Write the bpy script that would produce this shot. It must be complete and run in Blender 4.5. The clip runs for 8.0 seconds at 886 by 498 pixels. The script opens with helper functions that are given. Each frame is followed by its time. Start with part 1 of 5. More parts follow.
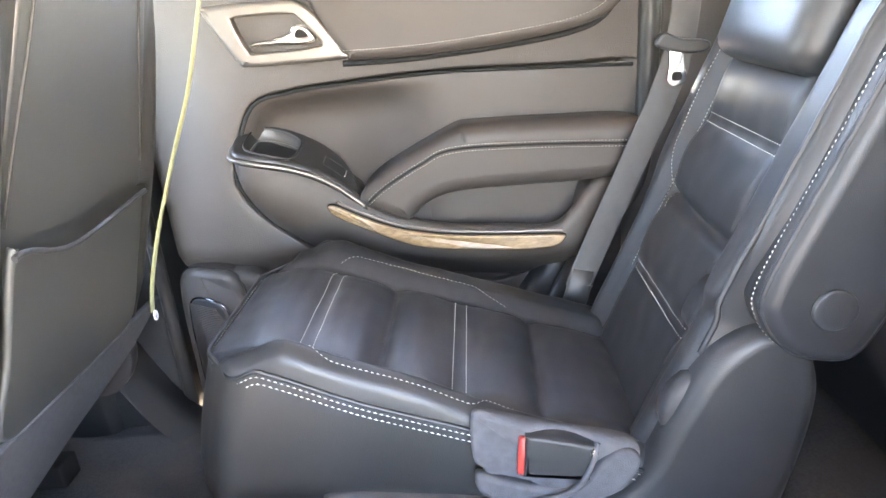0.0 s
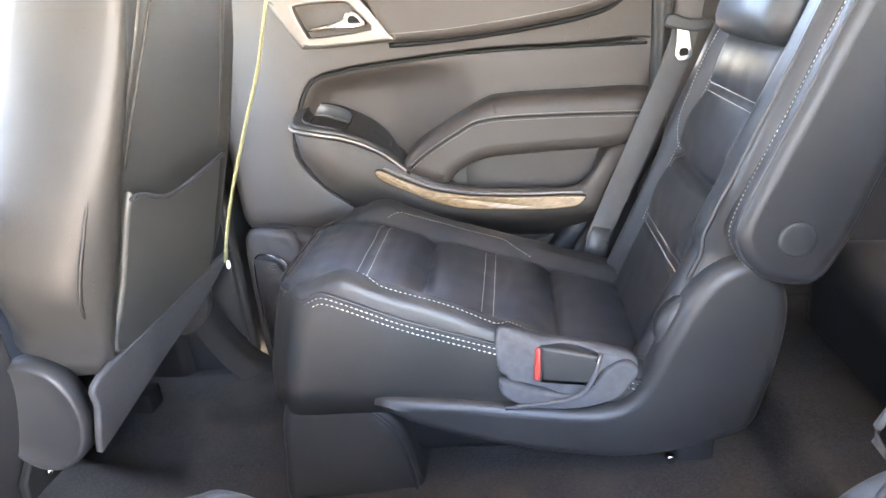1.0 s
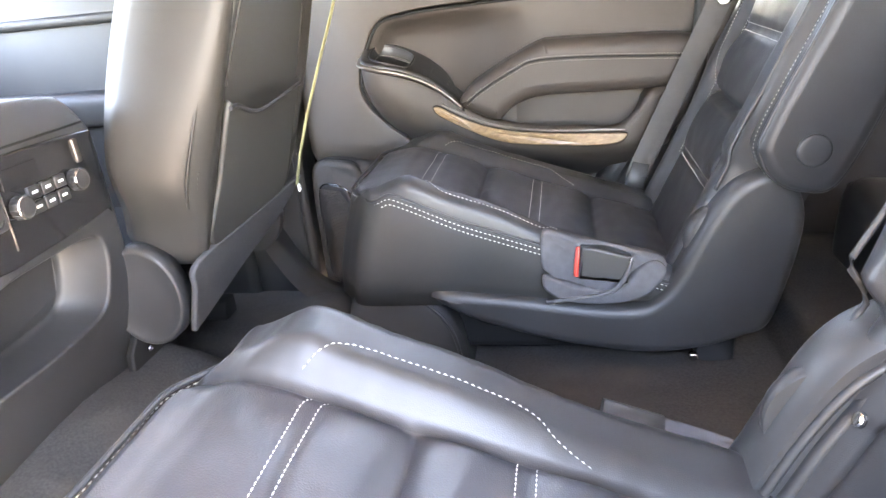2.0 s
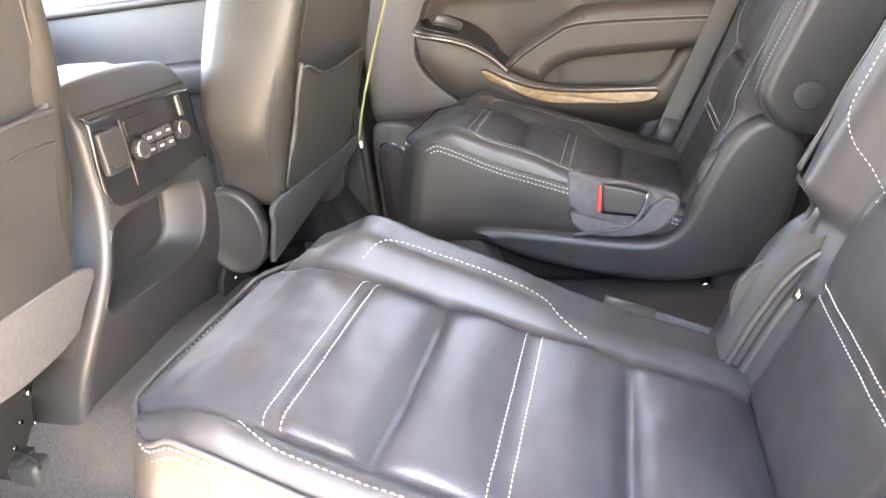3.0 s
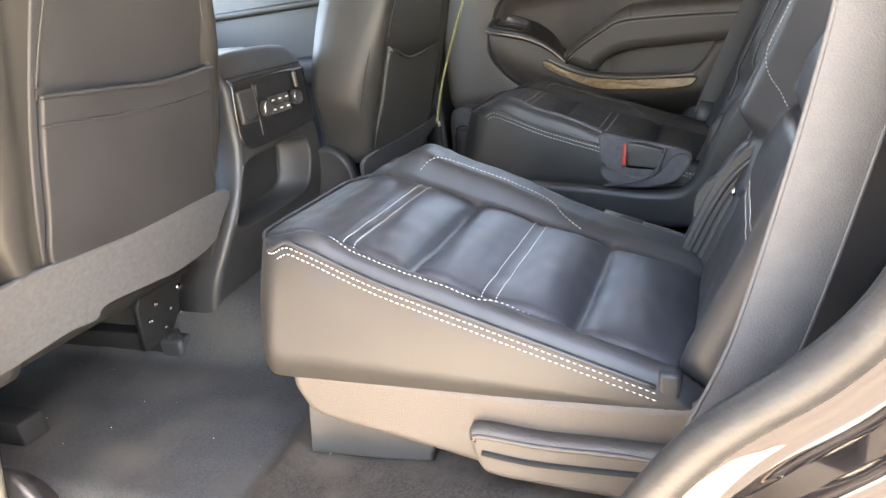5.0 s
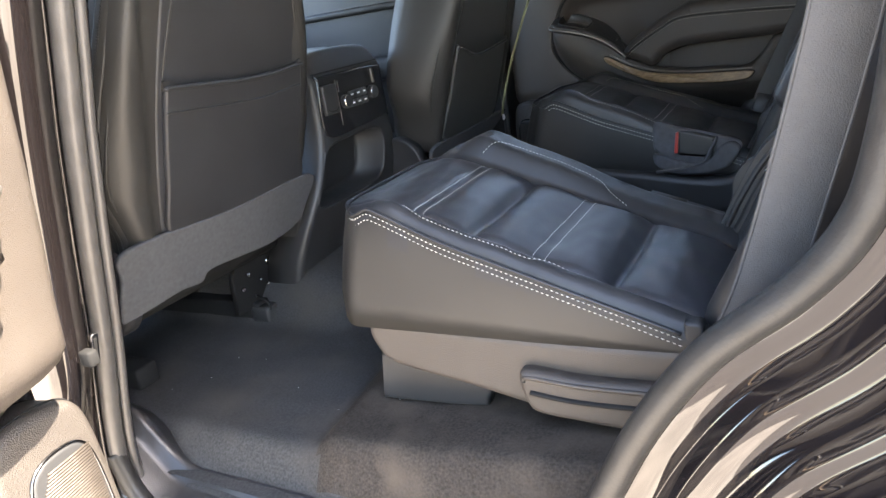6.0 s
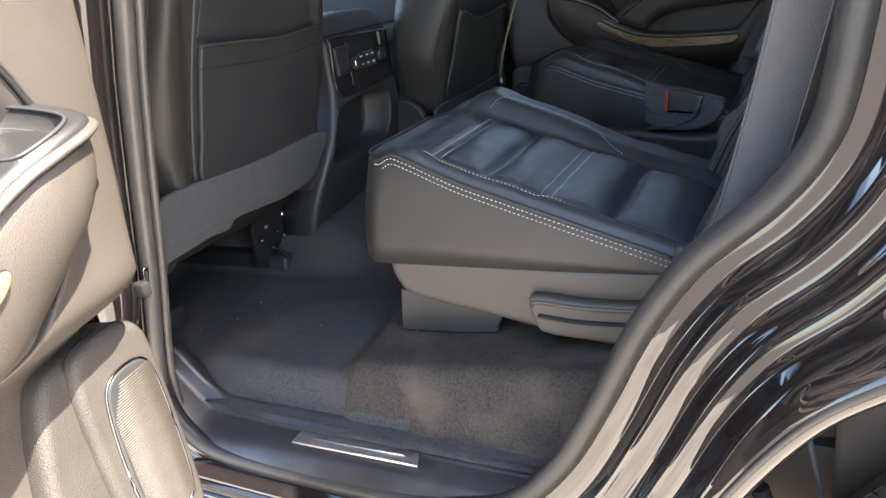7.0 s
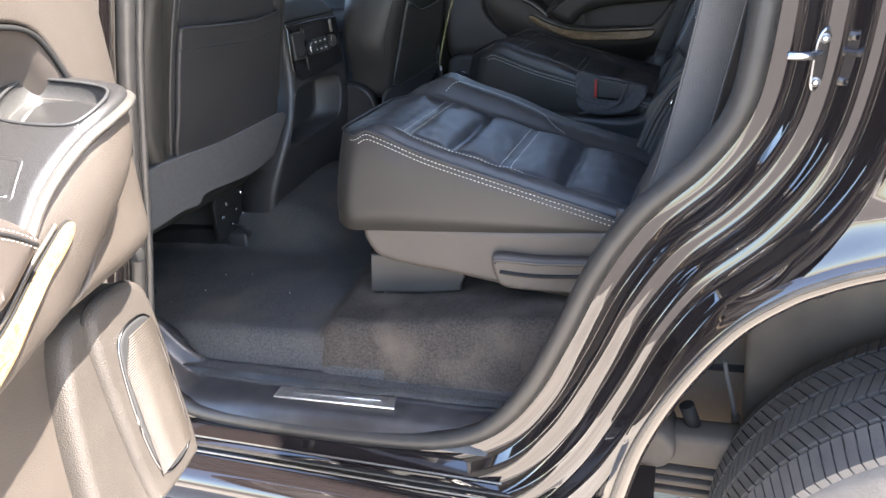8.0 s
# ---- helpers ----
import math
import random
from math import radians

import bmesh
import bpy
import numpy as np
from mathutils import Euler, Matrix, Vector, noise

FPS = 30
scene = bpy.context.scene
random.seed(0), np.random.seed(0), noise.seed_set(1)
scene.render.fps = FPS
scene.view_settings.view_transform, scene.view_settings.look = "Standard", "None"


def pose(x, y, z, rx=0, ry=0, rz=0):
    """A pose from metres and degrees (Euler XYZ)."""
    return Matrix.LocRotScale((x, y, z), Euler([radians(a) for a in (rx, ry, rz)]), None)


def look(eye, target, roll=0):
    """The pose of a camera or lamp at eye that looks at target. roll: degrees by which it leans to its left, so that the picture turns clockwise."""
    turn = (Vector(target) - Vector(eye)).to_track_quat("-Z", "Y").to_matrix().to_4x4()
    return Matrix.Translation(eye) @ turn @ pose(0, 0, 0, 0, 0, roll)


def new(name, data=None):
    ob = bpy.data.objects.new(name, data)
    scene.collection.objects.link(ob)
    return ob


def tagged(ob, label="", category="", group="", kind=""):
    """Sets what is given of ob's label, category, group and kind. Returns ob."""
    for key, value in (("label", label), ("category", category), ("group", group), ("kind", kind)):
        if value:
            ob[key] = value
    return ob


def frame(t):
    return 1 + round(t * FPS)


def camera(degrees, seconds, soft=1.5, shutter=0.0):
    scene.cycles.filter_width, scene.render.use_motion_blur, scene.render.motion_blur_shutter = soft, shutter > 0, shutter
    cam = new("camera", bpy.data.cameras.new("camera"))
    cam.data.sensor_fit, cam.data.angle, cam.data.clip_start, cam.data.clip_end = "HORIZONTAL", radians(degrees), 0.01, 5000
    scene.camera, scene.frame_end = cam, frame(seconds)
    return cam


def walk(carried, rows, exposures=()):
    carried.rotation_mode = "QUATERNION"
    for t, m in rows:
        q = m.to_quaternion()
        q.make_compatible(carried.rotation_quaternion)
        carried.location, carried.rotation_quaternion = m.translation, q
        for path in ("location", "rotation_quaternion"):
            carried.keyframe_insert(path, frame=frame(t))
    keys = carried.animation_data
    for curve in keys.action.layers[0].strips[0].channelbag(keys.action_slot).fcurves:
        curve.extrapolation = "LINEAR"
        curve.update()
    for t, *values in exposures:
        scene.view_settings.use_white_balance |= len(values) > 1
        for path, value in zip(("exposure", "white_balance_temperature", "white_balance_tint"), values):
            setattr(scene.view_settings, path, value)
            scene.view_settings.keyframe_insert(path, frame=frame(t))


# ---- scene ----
cam = camera(66.0, 8.0)
PATH = [
    (0, (0.059, -0.456, 1.396), (-0.069, 1.416, 0.703), -5.6),
    (0.5, (0.072, -0.554, 1.395), (-0.097, 1.308, 0.683), -6.4),
    (1, (0.078, -0.641, 1.391), (-0.166, 1.215, 0.687), -6.6),
    (1.5, (0.068, -0.719, 1.371), (-0.263, 1.108, 0.627), -6.7),
    (1.7, (0.06, -0.756, 1.349), (-0.267, 1.07, 0.602), -5.9),
    (2.8, (0.129, -0.977, 1.329), (-0.387, 0.794, 0.557), -7.7),
    (3, (0.14, -1.008, 1.331), (-0.397, 0.751, 0.545), -7.8),
    (3.5, (0.158, -1.082, 1.315), (-0.41, 0.633, 0.456), -8.0),
    (4, (0.201, -1.164, 1.298), (-0.414, 0.533, 0.436), -7.6),
    (4.2, (0.231, -1.193, 1.297), (-0.405, 0.514, 0.472), -7.7),
    (5.3, (0.343, -1.369, 1.265), (-0.525, 0.304, 0.596), -9.0),
    (5.5, (0.358, -1.392, 1.284), (-0.558, 0.244, 0.587), -9.7),
    (6, (0.393, -1.46, 1.27), (-0.579, 0.16, 0.613), -9.6),
    (6.5, (0.415, -1.524, 1.265), (-0.557, 0.092, 0.599), -9.5),
    (7, (0.408, -1.605, 1.266), (-0.526, 0.004, 0.532), -9.6),
    (7.5, (0.392, -1.705, 1.277), (-0.468, -0.073, 0.503), -9.1),
    (8, (0.383, -1.787, 1.292), (-0.328, -0.094, 0.5), -7.6),
]
walk(cam, [(t, look(eye, target, roll)) for t, eye, target, roll in PATH],
     exposures=[(0, 7.26, 7800, 18), (1.7, 7.10, 8150, 20), (3, 7.0, 9650, 21), (3.5, 6.43, 9450, 20), (4, 5.91, 9250, 18), (5.5, 5.57, 7850, 14), (6, 4.52, 7250, 13), (6.5, 4.06, 7200, 12), (7, 3.94, 6950, 12), (8, 4.14, 6700, 13)])

# ---- daylight ----
SUN_TO = Vector((0.60, -0.03, 0.80)).normalized()
world = bpy.data.worlds.new("daylight")
scene.world = world
world.use_nodes = True
wn = world.node_tree
sky = wn.nodes.new("ShaderNodeTexSky")
sky.sky_type, sky.sun_disc = "NISHITA", False
sky.sun_elevation = math.asin(SUN_TO.z)
sky.sun_rotation = math.atan2(SUN_TO.x, SUN_TO.y)
wn.nodes["Background"].inputs["Strength"].default_value = 0.135
wn.links.new(sky.outputs[0], wn.nodes["Background"].inputs["Color"])
sun_data = bpy.data.lights.new("sun", "SUN")
sun_data.energy, sun_data.angle, sun_data.color = 3.9, radians(0.6), (1.0, 0.95, 0.87)
sun = new("sun", sun_data)
sun.matrix_world = look(SUN_TO * 20, (0, 0, 0))


# ---- materials ----
def material(name, color, rough=0.5, metal=0.0, vary=0.15, scale=30.0, bump=0.0, bump_scale=300.0,
             coat=0.0, kind="noise", spec=0.5, stain=0.0, stain_scale=4.0, stain_color=None):
    """Base colour with mottling at two scales, and a fine relief of grain or pores."""
    m = bpy.data.materials.new(name)
    m.use_nodes = True
    nt = m.node_tree
    b = nt.nodes["Principled BSDF"]
    b.inputs["Roughness"].default_value, b.inputs["Metallic"].default_value = rough, metal
    b.inputs["Coat Weight"].default_value = coat
    b.inputs["Coat Roughness"].default_value = 0.03
    b.inputs["Specular IOR Level"].default_value = spec
    co = nt.nodes.new("ShaderNodeTexCoord")
    n1 = nt.nodes.new("ShaderNodeTexNoise")
    n1.inputs["Scale"].default_value, n1.inputs["Detail"].default_value = scale, 6
    nt.links.new(co.outputs["Object"], n1.inputs["Vector"])
    ramp = nt.nodes.new("ShaderNodeValToRGB")
    lo, hi = [c * (1 - vary) for c in color], [min(1, c * (1 + vary)) for c in color]
    ramp.color_ramp.elements[0].color, ramp.color_ramp.elements[1].color = (*lo, 1), (*hi, 1)
    ramp.color_ramp.elements[0].position, ramp.color_ramp.elements[1].position = 0.3, 0.7
    nt.links.new(n1.outputs["Fac"], ramp.inputs["Fac"])
    out = ramp.outputs["Color"]
    if stain:
        n2 = nt.nodes.new("ShaderNodeTexNoise")
        n2.inputs["Scale"].default_value, n2.inputs["Detail"].default_value = stain_scale, 4
        nt.links.new(co.outputs["Object"], n2.inputs["Vector"])
        r2 = nt.nodes.new("ShaderNodeMapRange")
        r2.inputs["From Min"].default_value, r2.inputs["From Max"].default_value = 0.45, 0.75
        r2.inputs["To Max"].default_value = stain
        nt.links.new(n2.outputs["Fac"], r2.inputs["Value"])
        mx = nt.nodes.new("ShaderNodeMix")
        mx.data_type = "RGBA"
        nt.links.new(r2.outputs[0], mx.inputs["Factor"])
        nt.links.new(out, mx.inputs["A"])
        mx.inputs["B"].default_value = (*(stain_color or [c * 2 for c in color]), 1)
        out = mx.outputs["Result"]
    nt.links.new(out, b.inputs["Base Color"])
    rr = nt.nodes.new("ShaderNodeMapRange")
    rr.inputs["To Min"].default_value, rr.inputs["To Max"].default_value = max(0.02, rough * 0.85), min(1, rough * 1.15)
    nt.links.new(n1.outputs["Fac"], rr.inputs["Value"])
    nt.links.new(rr.outputs[0], b.inputs["Roughness"])
    if bump:
        if kind == "grain":
            g = nt.nodes.new("ShaderNodeTexVoronoi")
            g.inputs["Scale"].default_value = bump_scale
            src = g.outputs["Distance"]
        elif kind == "weave":
            g = nt.nodes.new("ShaderNodeTexWave")
            g.inputs["Scale"].default_value, g.inputs["Distortion"].default_value = bump_scale, 0.5
            src = g.outputs["Fac"]
        else:
            g = nt.nodes.new("ShaderNodeTexNoise")
            g.inputs["Scale"].default_value, g.inputs["Detail"].default_value = bump_scale, 4
            src = g.outputs["Fac"]
        nt.links.new(co.outputs["Object"], g.inputs["Vector"])
        bp = nt.nodes.new("ShaderNodeBump")
        bp.inputs["Strength"].default_value, bp.inputs["Distance"].default_value = bump, 0.002
        nt.links.new(src, bp.inputs["Height"])
        nt.links.new(bp.outputs[0], b.inputs["Normal"])
    return m


LEATHER = material("black_leather", (0.022, 0.022, 0.023), 0.42, spec=0.27, vary=0.15, scale=9, bump=0.10, bump_scale=900, kind="grain")
LEATHER_IN = material("perforated_black_leather", (0.022, 0.023, 0.027), 0.41, spec=0.6, vary=0.2, scale=9, bump=0.12, bump_scale=600, kind="grain")
LEATHER_SIDE = material("black_vinyl", (0.0225, 0.0215, 0.020), 0.46, spec=0.29, vary=0.12, scale=7, bump=0.10, bump_scale=700, kind="grain")
# lighter copy of the leather: light painted into the passenger seat's back
LEATHER_LIT = material("black_leather_lit", (0.036, 0.036, 0.034), 0.46, vary=0.12, scale=7, bump=0.10, bump_scale=700, kind="grain", spec=0.4)
THREAD = material("pale_thread", (0.48, 0.46, 0.42), 0.8, vary=0.1)
PLASTIC = material("black_plastic", (0.022, 0.022, 0.0225), 0.44, spec=0.35, vary=0.12, scale=12, bump=0.12, bump_scale=800, kind="grain")
# near-black for gaps and black metal; also paints the shade under the seats
DARK = material("gap_and_shade_black", (0.008, 0.008, 0.008), 0.8, spec=0.2)
TRIM = material("dark_brown_trim", (0.038, 0.0315, 0.0265), 0.50, spec=0.4, vary=0.10, scale=8, bump=0.32, bump_scale=700, kind="grain")
TRIM_COARSE = material("coarse_brown_trim", (0.036, 0.031, 0.027), 0.52, spec=0.35, vary=0.14, scale=10, bump=0.55, bump_scale=520, kind="grain")
TRIM_SOFT = material("dark_brown_soft_trim", (0.038, 0.0315, 0.0275), 0.50, spec=0.3, vary=0.1, scale=8, bump=0.12, bump_scale=900, kind="grain")
FELT = material("grey_felt", (0.050, 0.051, 0.053), 0.95, spec=0.2, vary=0.14, scale=120, bump=0.5, bump_scale=900)
CARPET = material("charcoal_carpet", (0.037, 0.0365, 0.0365), 0.97, vary=0.35, scale=220, bump=0.9, bump_scale=900, spec=0.1,
                  stain=0.75, stain_scale=7, stain_color=(0.060, 0.053, 0.046))
CARPET_WORN = material("worn_brown_carpet", (0.033, 0.028, 0.024), 0.97, vary=0.4, scale=240, bump=0.9, bump_scale=900, spec=0.1,
                       stain=0.8, stain_scale=11, stain_color=(0.070, 0.057, 0.045))
RUBBER = material("black_rubber", (0.017, 0.016, 0.015), 0.44, spec=0.3, vary=0.15, scale=40, bump=0.2, bump_scale=300)
SEAL_GREY = material("grey_flocked_seal", (0.050, 0.047, 0.044), 0.38, spec=0.45, vary=0.15, scale=40, bump=0.15, bump_scale=400)
TYRE = material("tyre_rubber", (0.034, 0.031, 0.029), 0.75, vary=0.25, scale=30, bump=0.3, bump_scale=250, stain=0.4, stain_color=(0.09, 0.08, 0.07))
CHROME = material("chrome", (0.75, 0.74, 0.72), 0.12, metal=1.0, vary=0.03)
SATIN = material("satin_silver", (0.155, 0.142, 0.128), 0.40, metal=0.8, vary=0.05)
SILL = material("scuffed_black_plastic", (0.017, 0.016, 0.0165), 0.32, vary=0.3, scale=18, bump=0.15, bump_scale=500, kind="grain", stain=0.5, stain_scale=9, stain_color=(0.045, 0.042, 0.04))
ZINC = material("bright_zinc", (0.20, 0.20, 0.21), 0.24, metal=1.0, vary=0.1, scale=60)
STEEL = material("brushed_steel", (0.62, 0.60, 0.57), 0.42, metal=1.0, vary=0.15, scale=60)
PAINT = material("black_car_paint", (0.0075, 0.006, 0.006), 0.20, vary=0.1, scale=900, spec=0.0, coat=1.0)
PAINT.node_tree.nodes["Principled BSDF"].inputs["Coat IOR"].default_value = 1.6
WEB = material("grey_webbing", (0.046, 0.045, 0.044), 0.75, vary=0.12, scale=60, bump=0.4, bump_scale=700)
WEB_DARK = material("charcoal_pouch_fabric", (0.05, 0.05, 0.054), 0.9, vary=0.2, scale=80, bump=0.5, bump_scale=700)
RED = material("red_plastic", (0.32, 0.03, 0.022), 0.4)
CORD = material("olive_elastic_cord", (0.20, 0.195, 0.10), 0.8, vary=0.2, scale=60)
LINER = material("wheel_liner", (0.058, 0.048, 0.039), 0.9, vary=0.15, scale=5, bump=0.25, bump_scale=90, spec=0.2, stain=0.6, stain_scale=7, stain_color=(0.115, 0.092, 0.070))
HEADLINER = material("grey_headliner", (0.30, 0.28, 0.26), 0.9, vary=0.06, scale=80, bump=0.3, bump_scale=700)
# for the unseen sheet added to darken the reflected ground
DARK_SHEET = material("dark_reflection_sheet", (0.150, 0.126, 0.104), 0.9, vary=0.25, scale=5, bump=0.5, bump_scale=80, stain=0.4, stain_scale=1.3, stain_color=(0.24, 0.20, 0.165))
GROUND = material("sandy_concrete", (0.46, 0.40, 0.33), 0.9, vary=0.18, scale=3, bump=0.4, bump_scale=60, stain=0.9, stain_scale=0.8, stain_color=(0.66, 0.60, 0.50))
SATIN_CUP = material("satin_cup_liner", (0.034, 0.033, 0.032), 0.42, metal=0.3, vary=0.3, scale=500)
SATIN_DARK = material("satin_charcoal", (0.0135, 0.013, 0.013), 0.40, bump=0.2, bump_scale=700, vary=0.5, scale=700)
GLOSS = material("gloss_black_plastic", (0.012, 0.012, 0.013), 0.14, vary=0.1)
DARK_CHROME = material("dark_chrome", (0.16, 0.16, 0.17), 0.18, metal=1.0, vary=0.05)
PALE = material("pale_mark", (0.75, 0.75, 0.74), 0.5)


def wood_material():
    m = material("walnut_veneer", (0.16, 0.085, 0.04), 0.42, vary=0.3, coat=0.12)
    nt = m.node_tree
    b = nt.nodes["Principled BSDF"]
    co = nt.nodes.new("ShaderNodeTexCoord")
    mp = nt.nodes.new("ShaderNodeMapping")
    mp.inputs["Scale"].default_value = (16, 60, 60)
    w = nt.nodes.new("ShaderNodeTexNoise")
    w.inputs["Scale"].default_value, w.inputs["Detail"].default_value, w.inputs["Distortion"].default_value = 2.2, 9, 1.2
    r = nt.nodes.new("ShaderNodeValToRGB")
    r.color_ramp.elements[0].color, r.color_ramp.elements[0].position = (0.10, 0.06, 0.028, 1), 0.30
    r.color_ramp.elements[1].color, r.color_ramp.elements[1].position = (0.22, 0.145, 0.075, 1), 0.70
    nt.links.new(co.outputs["Object"], mp.inputs["Vector"])
    nt.links.new(mp.outputs[0], w.inputs["Vector"])
    nt.links.new(w.outputs["Fac"], r.inputs["Fac"])
    nt.links.new(r.outputs["Color"], b.inputs["Base Color"])
    return m


WOOD = wood_material()


def glass_material(name, color):
    m = bpy.data.materials.new(name)
    m.use_nodes = True
    b = m.node_tree.nodes["Principled BSDF"]
    b.inputs["Base Color"].default_value = (*color, 1)
    b.inputs["Transmission Weight"].default_value, b.inputs["Roughness"].default_value, b.inputs["IOR"].default_value = 1, 0.0, 1.1
    return m


GLASS = glass_material("clear_glass", (0.88, 0.90, 0.88))
TINT = glass_material("privacy_glass", (0.30, 0.31, 0.30))


# ---- mesh tools ----
def thing(name, label, category, group="", kind="", at=(0, 0, 0)):
    ob = new(name)
    ob.location = at
    return tagged(ob, label, category, group, kind)


def part(name, bm, mat, parent, label="", smooth=True, kind=""):
    """One bmesh as one mesh object under a thing or part."""
    bmesh.ops.recalc_face_normals(bm, faces=bm.faces)
    me = bpy.data.meshes.new(name)
    bm.to_mesh(me)
    bm.free()
    me.materials.append(mat)
    for p in me.polygons:
        p.use_smooth = smooth and len(p.vertices) <= 4
    ob = new(name, me)
    if parent is not None:
        ob.parent = parent
        up = parent
        off = Vector((0, 0, 0))
        while up is not None:
            off += up.location
            up = up.parent
        ob.location = -off
    if label:
        ob["label"] = label
    if kind:
        ob["kind"] = kind
    return ob


def rrect(x0, x1, y0, y1, r, k=4):
    """A rounded rectangle as a 2D loop."""
    out = []
    for cx, cy, a in ((x1 - r, y1 - r, 0), (x0 + r, y1 - r, 90), (x0 + r, y0 + r, 180), (x1 - r, y0 + r, 270)):
        out += [(cx + r * math.cos(radians(a + 90 * i / k)), cy + r * math.sin(radians(a + 90 * i / k))) for i in range(k + 1)]
    return out


def spline(pts, n=8, closed=False):
    """Catmull-Rom curve through points of any dimension."""
    pts = [Vector(p) for p in pts]
    out, k = [], len(pts)
    for i in range(k if closed else k - 1):
        p1, p2 = pts[i], pts[(i + 1) % k]
        p0 = pts[i - 1] if (closed or i) else p1
        p3 = pts[(i + 2) % k] if (closed or i < k - 2) else p2
        for j in range(n):
            t = j / n
            out.append(0.5 * ((2 * p1) + (p2 - p0) * t + (2 * p0 - 5 * p1 + 4 * p2 - p3) * t * t + (3 * p1 - p0 - 3 * p2 + p3) * t ** 3))
    if not closed:
        out.append(pts[-1])
    return out


def rings(bm, loops, closed=True, cap0=False, cap1=False):
    """Joins loops of equal length with quads."""
    vs = [[bm.verts.new(p) for p in lp] for lp in loops]
    m = len(vs[0])
    for a, b in zip(vs, vs[1:]):
        for i in range(m if closed else m - 1):
            j = (i + 1) % m
            bm.faces.new((a[i], a[j], b[j], b[i]))
    if cap0:
        bm.faces.new(vs[0])
    if cap1:
        bm.faces.new(list(reversed(vs[-1])))
    return vs


def tube(path, r, sides=8, flat=1.0, closed=False, up=(0, 0, 1), bm=None):
    """Round or flattened rod along a path."""
    bm = bm or bmesh.new()
    loops, n = [], len(path)
    for i, p in enumerate(path):
        a, b = path[(i - 1) % n if closed else max(i - 1, 0)], path[(i + 1) % n if closed else min(i + 1, n - 1)]
        d = (Vector(b) - Vector(a)).normalized()
        s = d.cross(Vector(up))
        if s.length < 1e-3:
            s = d.cross(Vector((1, 0.2, 0)))
        s.normalize()
        w = s.cross(d)
        loops.append([Vector(p) + s * math.cos(q) * r + w * math.sin(q) * r * flat for q in (2 * math.pi * k / sides for k in range(sides))])
    if closed:
        loops.append(loops[0])
    rings(bm, loops, True, not closed, not closed)
    if closed:
        bmesh.ops.remove_doubles(bm, verts=bm.verts, dist=1e-6)
    return bm


def strap(path, width, thick, across, bm=None):
    """Flat band along a path; across: its width direction, one for all or one for each point."""
    bm = bm or bmesh.new()
    loops, n = [], len(path)
    for i, p in enumerate(path):
        d = (Vector(path[min(i + 1, n - 1)]) - Vector(path[max(i - 1, 0)])).normalized()
        s = Vector(across[i] if isinstance(across, list) else across)
        s = (s - d * s.dot(d)).normalized()
        w = s.cross(d)
        h, q = width / 2, thick / 2
        loops.append([Vector(p) + s * a + w * b for a, b in ((-h, -q * 0.4), (-h + q, -q), (h - q, -q), (h, -q * 0.4), (h, q * 0.4), (h - q, q), (-h + q, q), (-h, q * 0.4))])
    rings(bm, loops, True, True, True)
    return bm


def dashes(path, length=0.0055, gap=0.003, r=0.0010, bm=None, normal=(0, 0, 1)):
    """Thread stitches along a path, each a small rounded dash."""
    bm = bm or bmesh.new()
    pts = [Vector(p) for p in path]
    nxt, on = 0.0, True
    seg = [(a, b, (b - a).length) for a, b in zip(pts, pts[1:])]

    def at(d):
        for a, b, l in seg:
            if d <= l:
                return a.lerp(b, d / max(l, 1e-9))
            d -= l
        return pts[-1]
    total = sum(l for *_, l in seg)
    d = 0.0
    nv = Vector(normal)
    while d + length < total:
        a, b = at(d), at(d + length)
        t = (b - a).normalized()
        s = t.cross(nv).normalized() * r
        w = nv.normalized() * r
        mid = (a + b) / 2 + w * 0.8
        e0, e1 = bm.verts.new(a), bm.verts.new(b)
        m = [bm.verts.new(mid + s), bm.verts.new(mid + w), bm.verts.new(mid - s), bm.verts.new(mid - w)]
        for i in range(4):
            bm.faces.new((e0, m[i], m[(i + 1) % 4]))
            bm.faces.new((e1, m[(i + 1) % 4], m[i]))
        d += length + gap
    return bm


def offset(loop, d):
    """A closed 2D loop moved inwards by d, each point stopping where the far side would be met."""
    n = len(loop)
    P = np.array([(p.x, p.y) for p in loop])
    nxt, prv = np.roll(P, -1, 0), np.roll(P, 1, 0)
    sg = 1.0 if np.sum(P[:, 0] * nxt[:, 1] - nxt[:, 0] * P[:, 1]) > 0 else -1.0
    t = nxt - prv
    t /= np.maximum(np.linalg.norm(t, axis=1), 1e-9)[:, None]
    N = np.stack((-t[:, 1], t[:, 0]), 1) * sg * (1.0 if d > 0 else -1.0)
    D = P[None] - P[:, None]
    dn = np.einsum("ijk,ik->ij", D, N)
    dd = np.sum(D * D, 2)
    room = np.min(np.where(dn > 1e-7, dd / np.maximum(2 * dn, 1e-9), 10.0), axis=1)
    go = np.minimum(abs(d), room * 0.97)
    Q = P + N * go[:, None]
    return [Vector((q[0], q[1])) for q in Q]


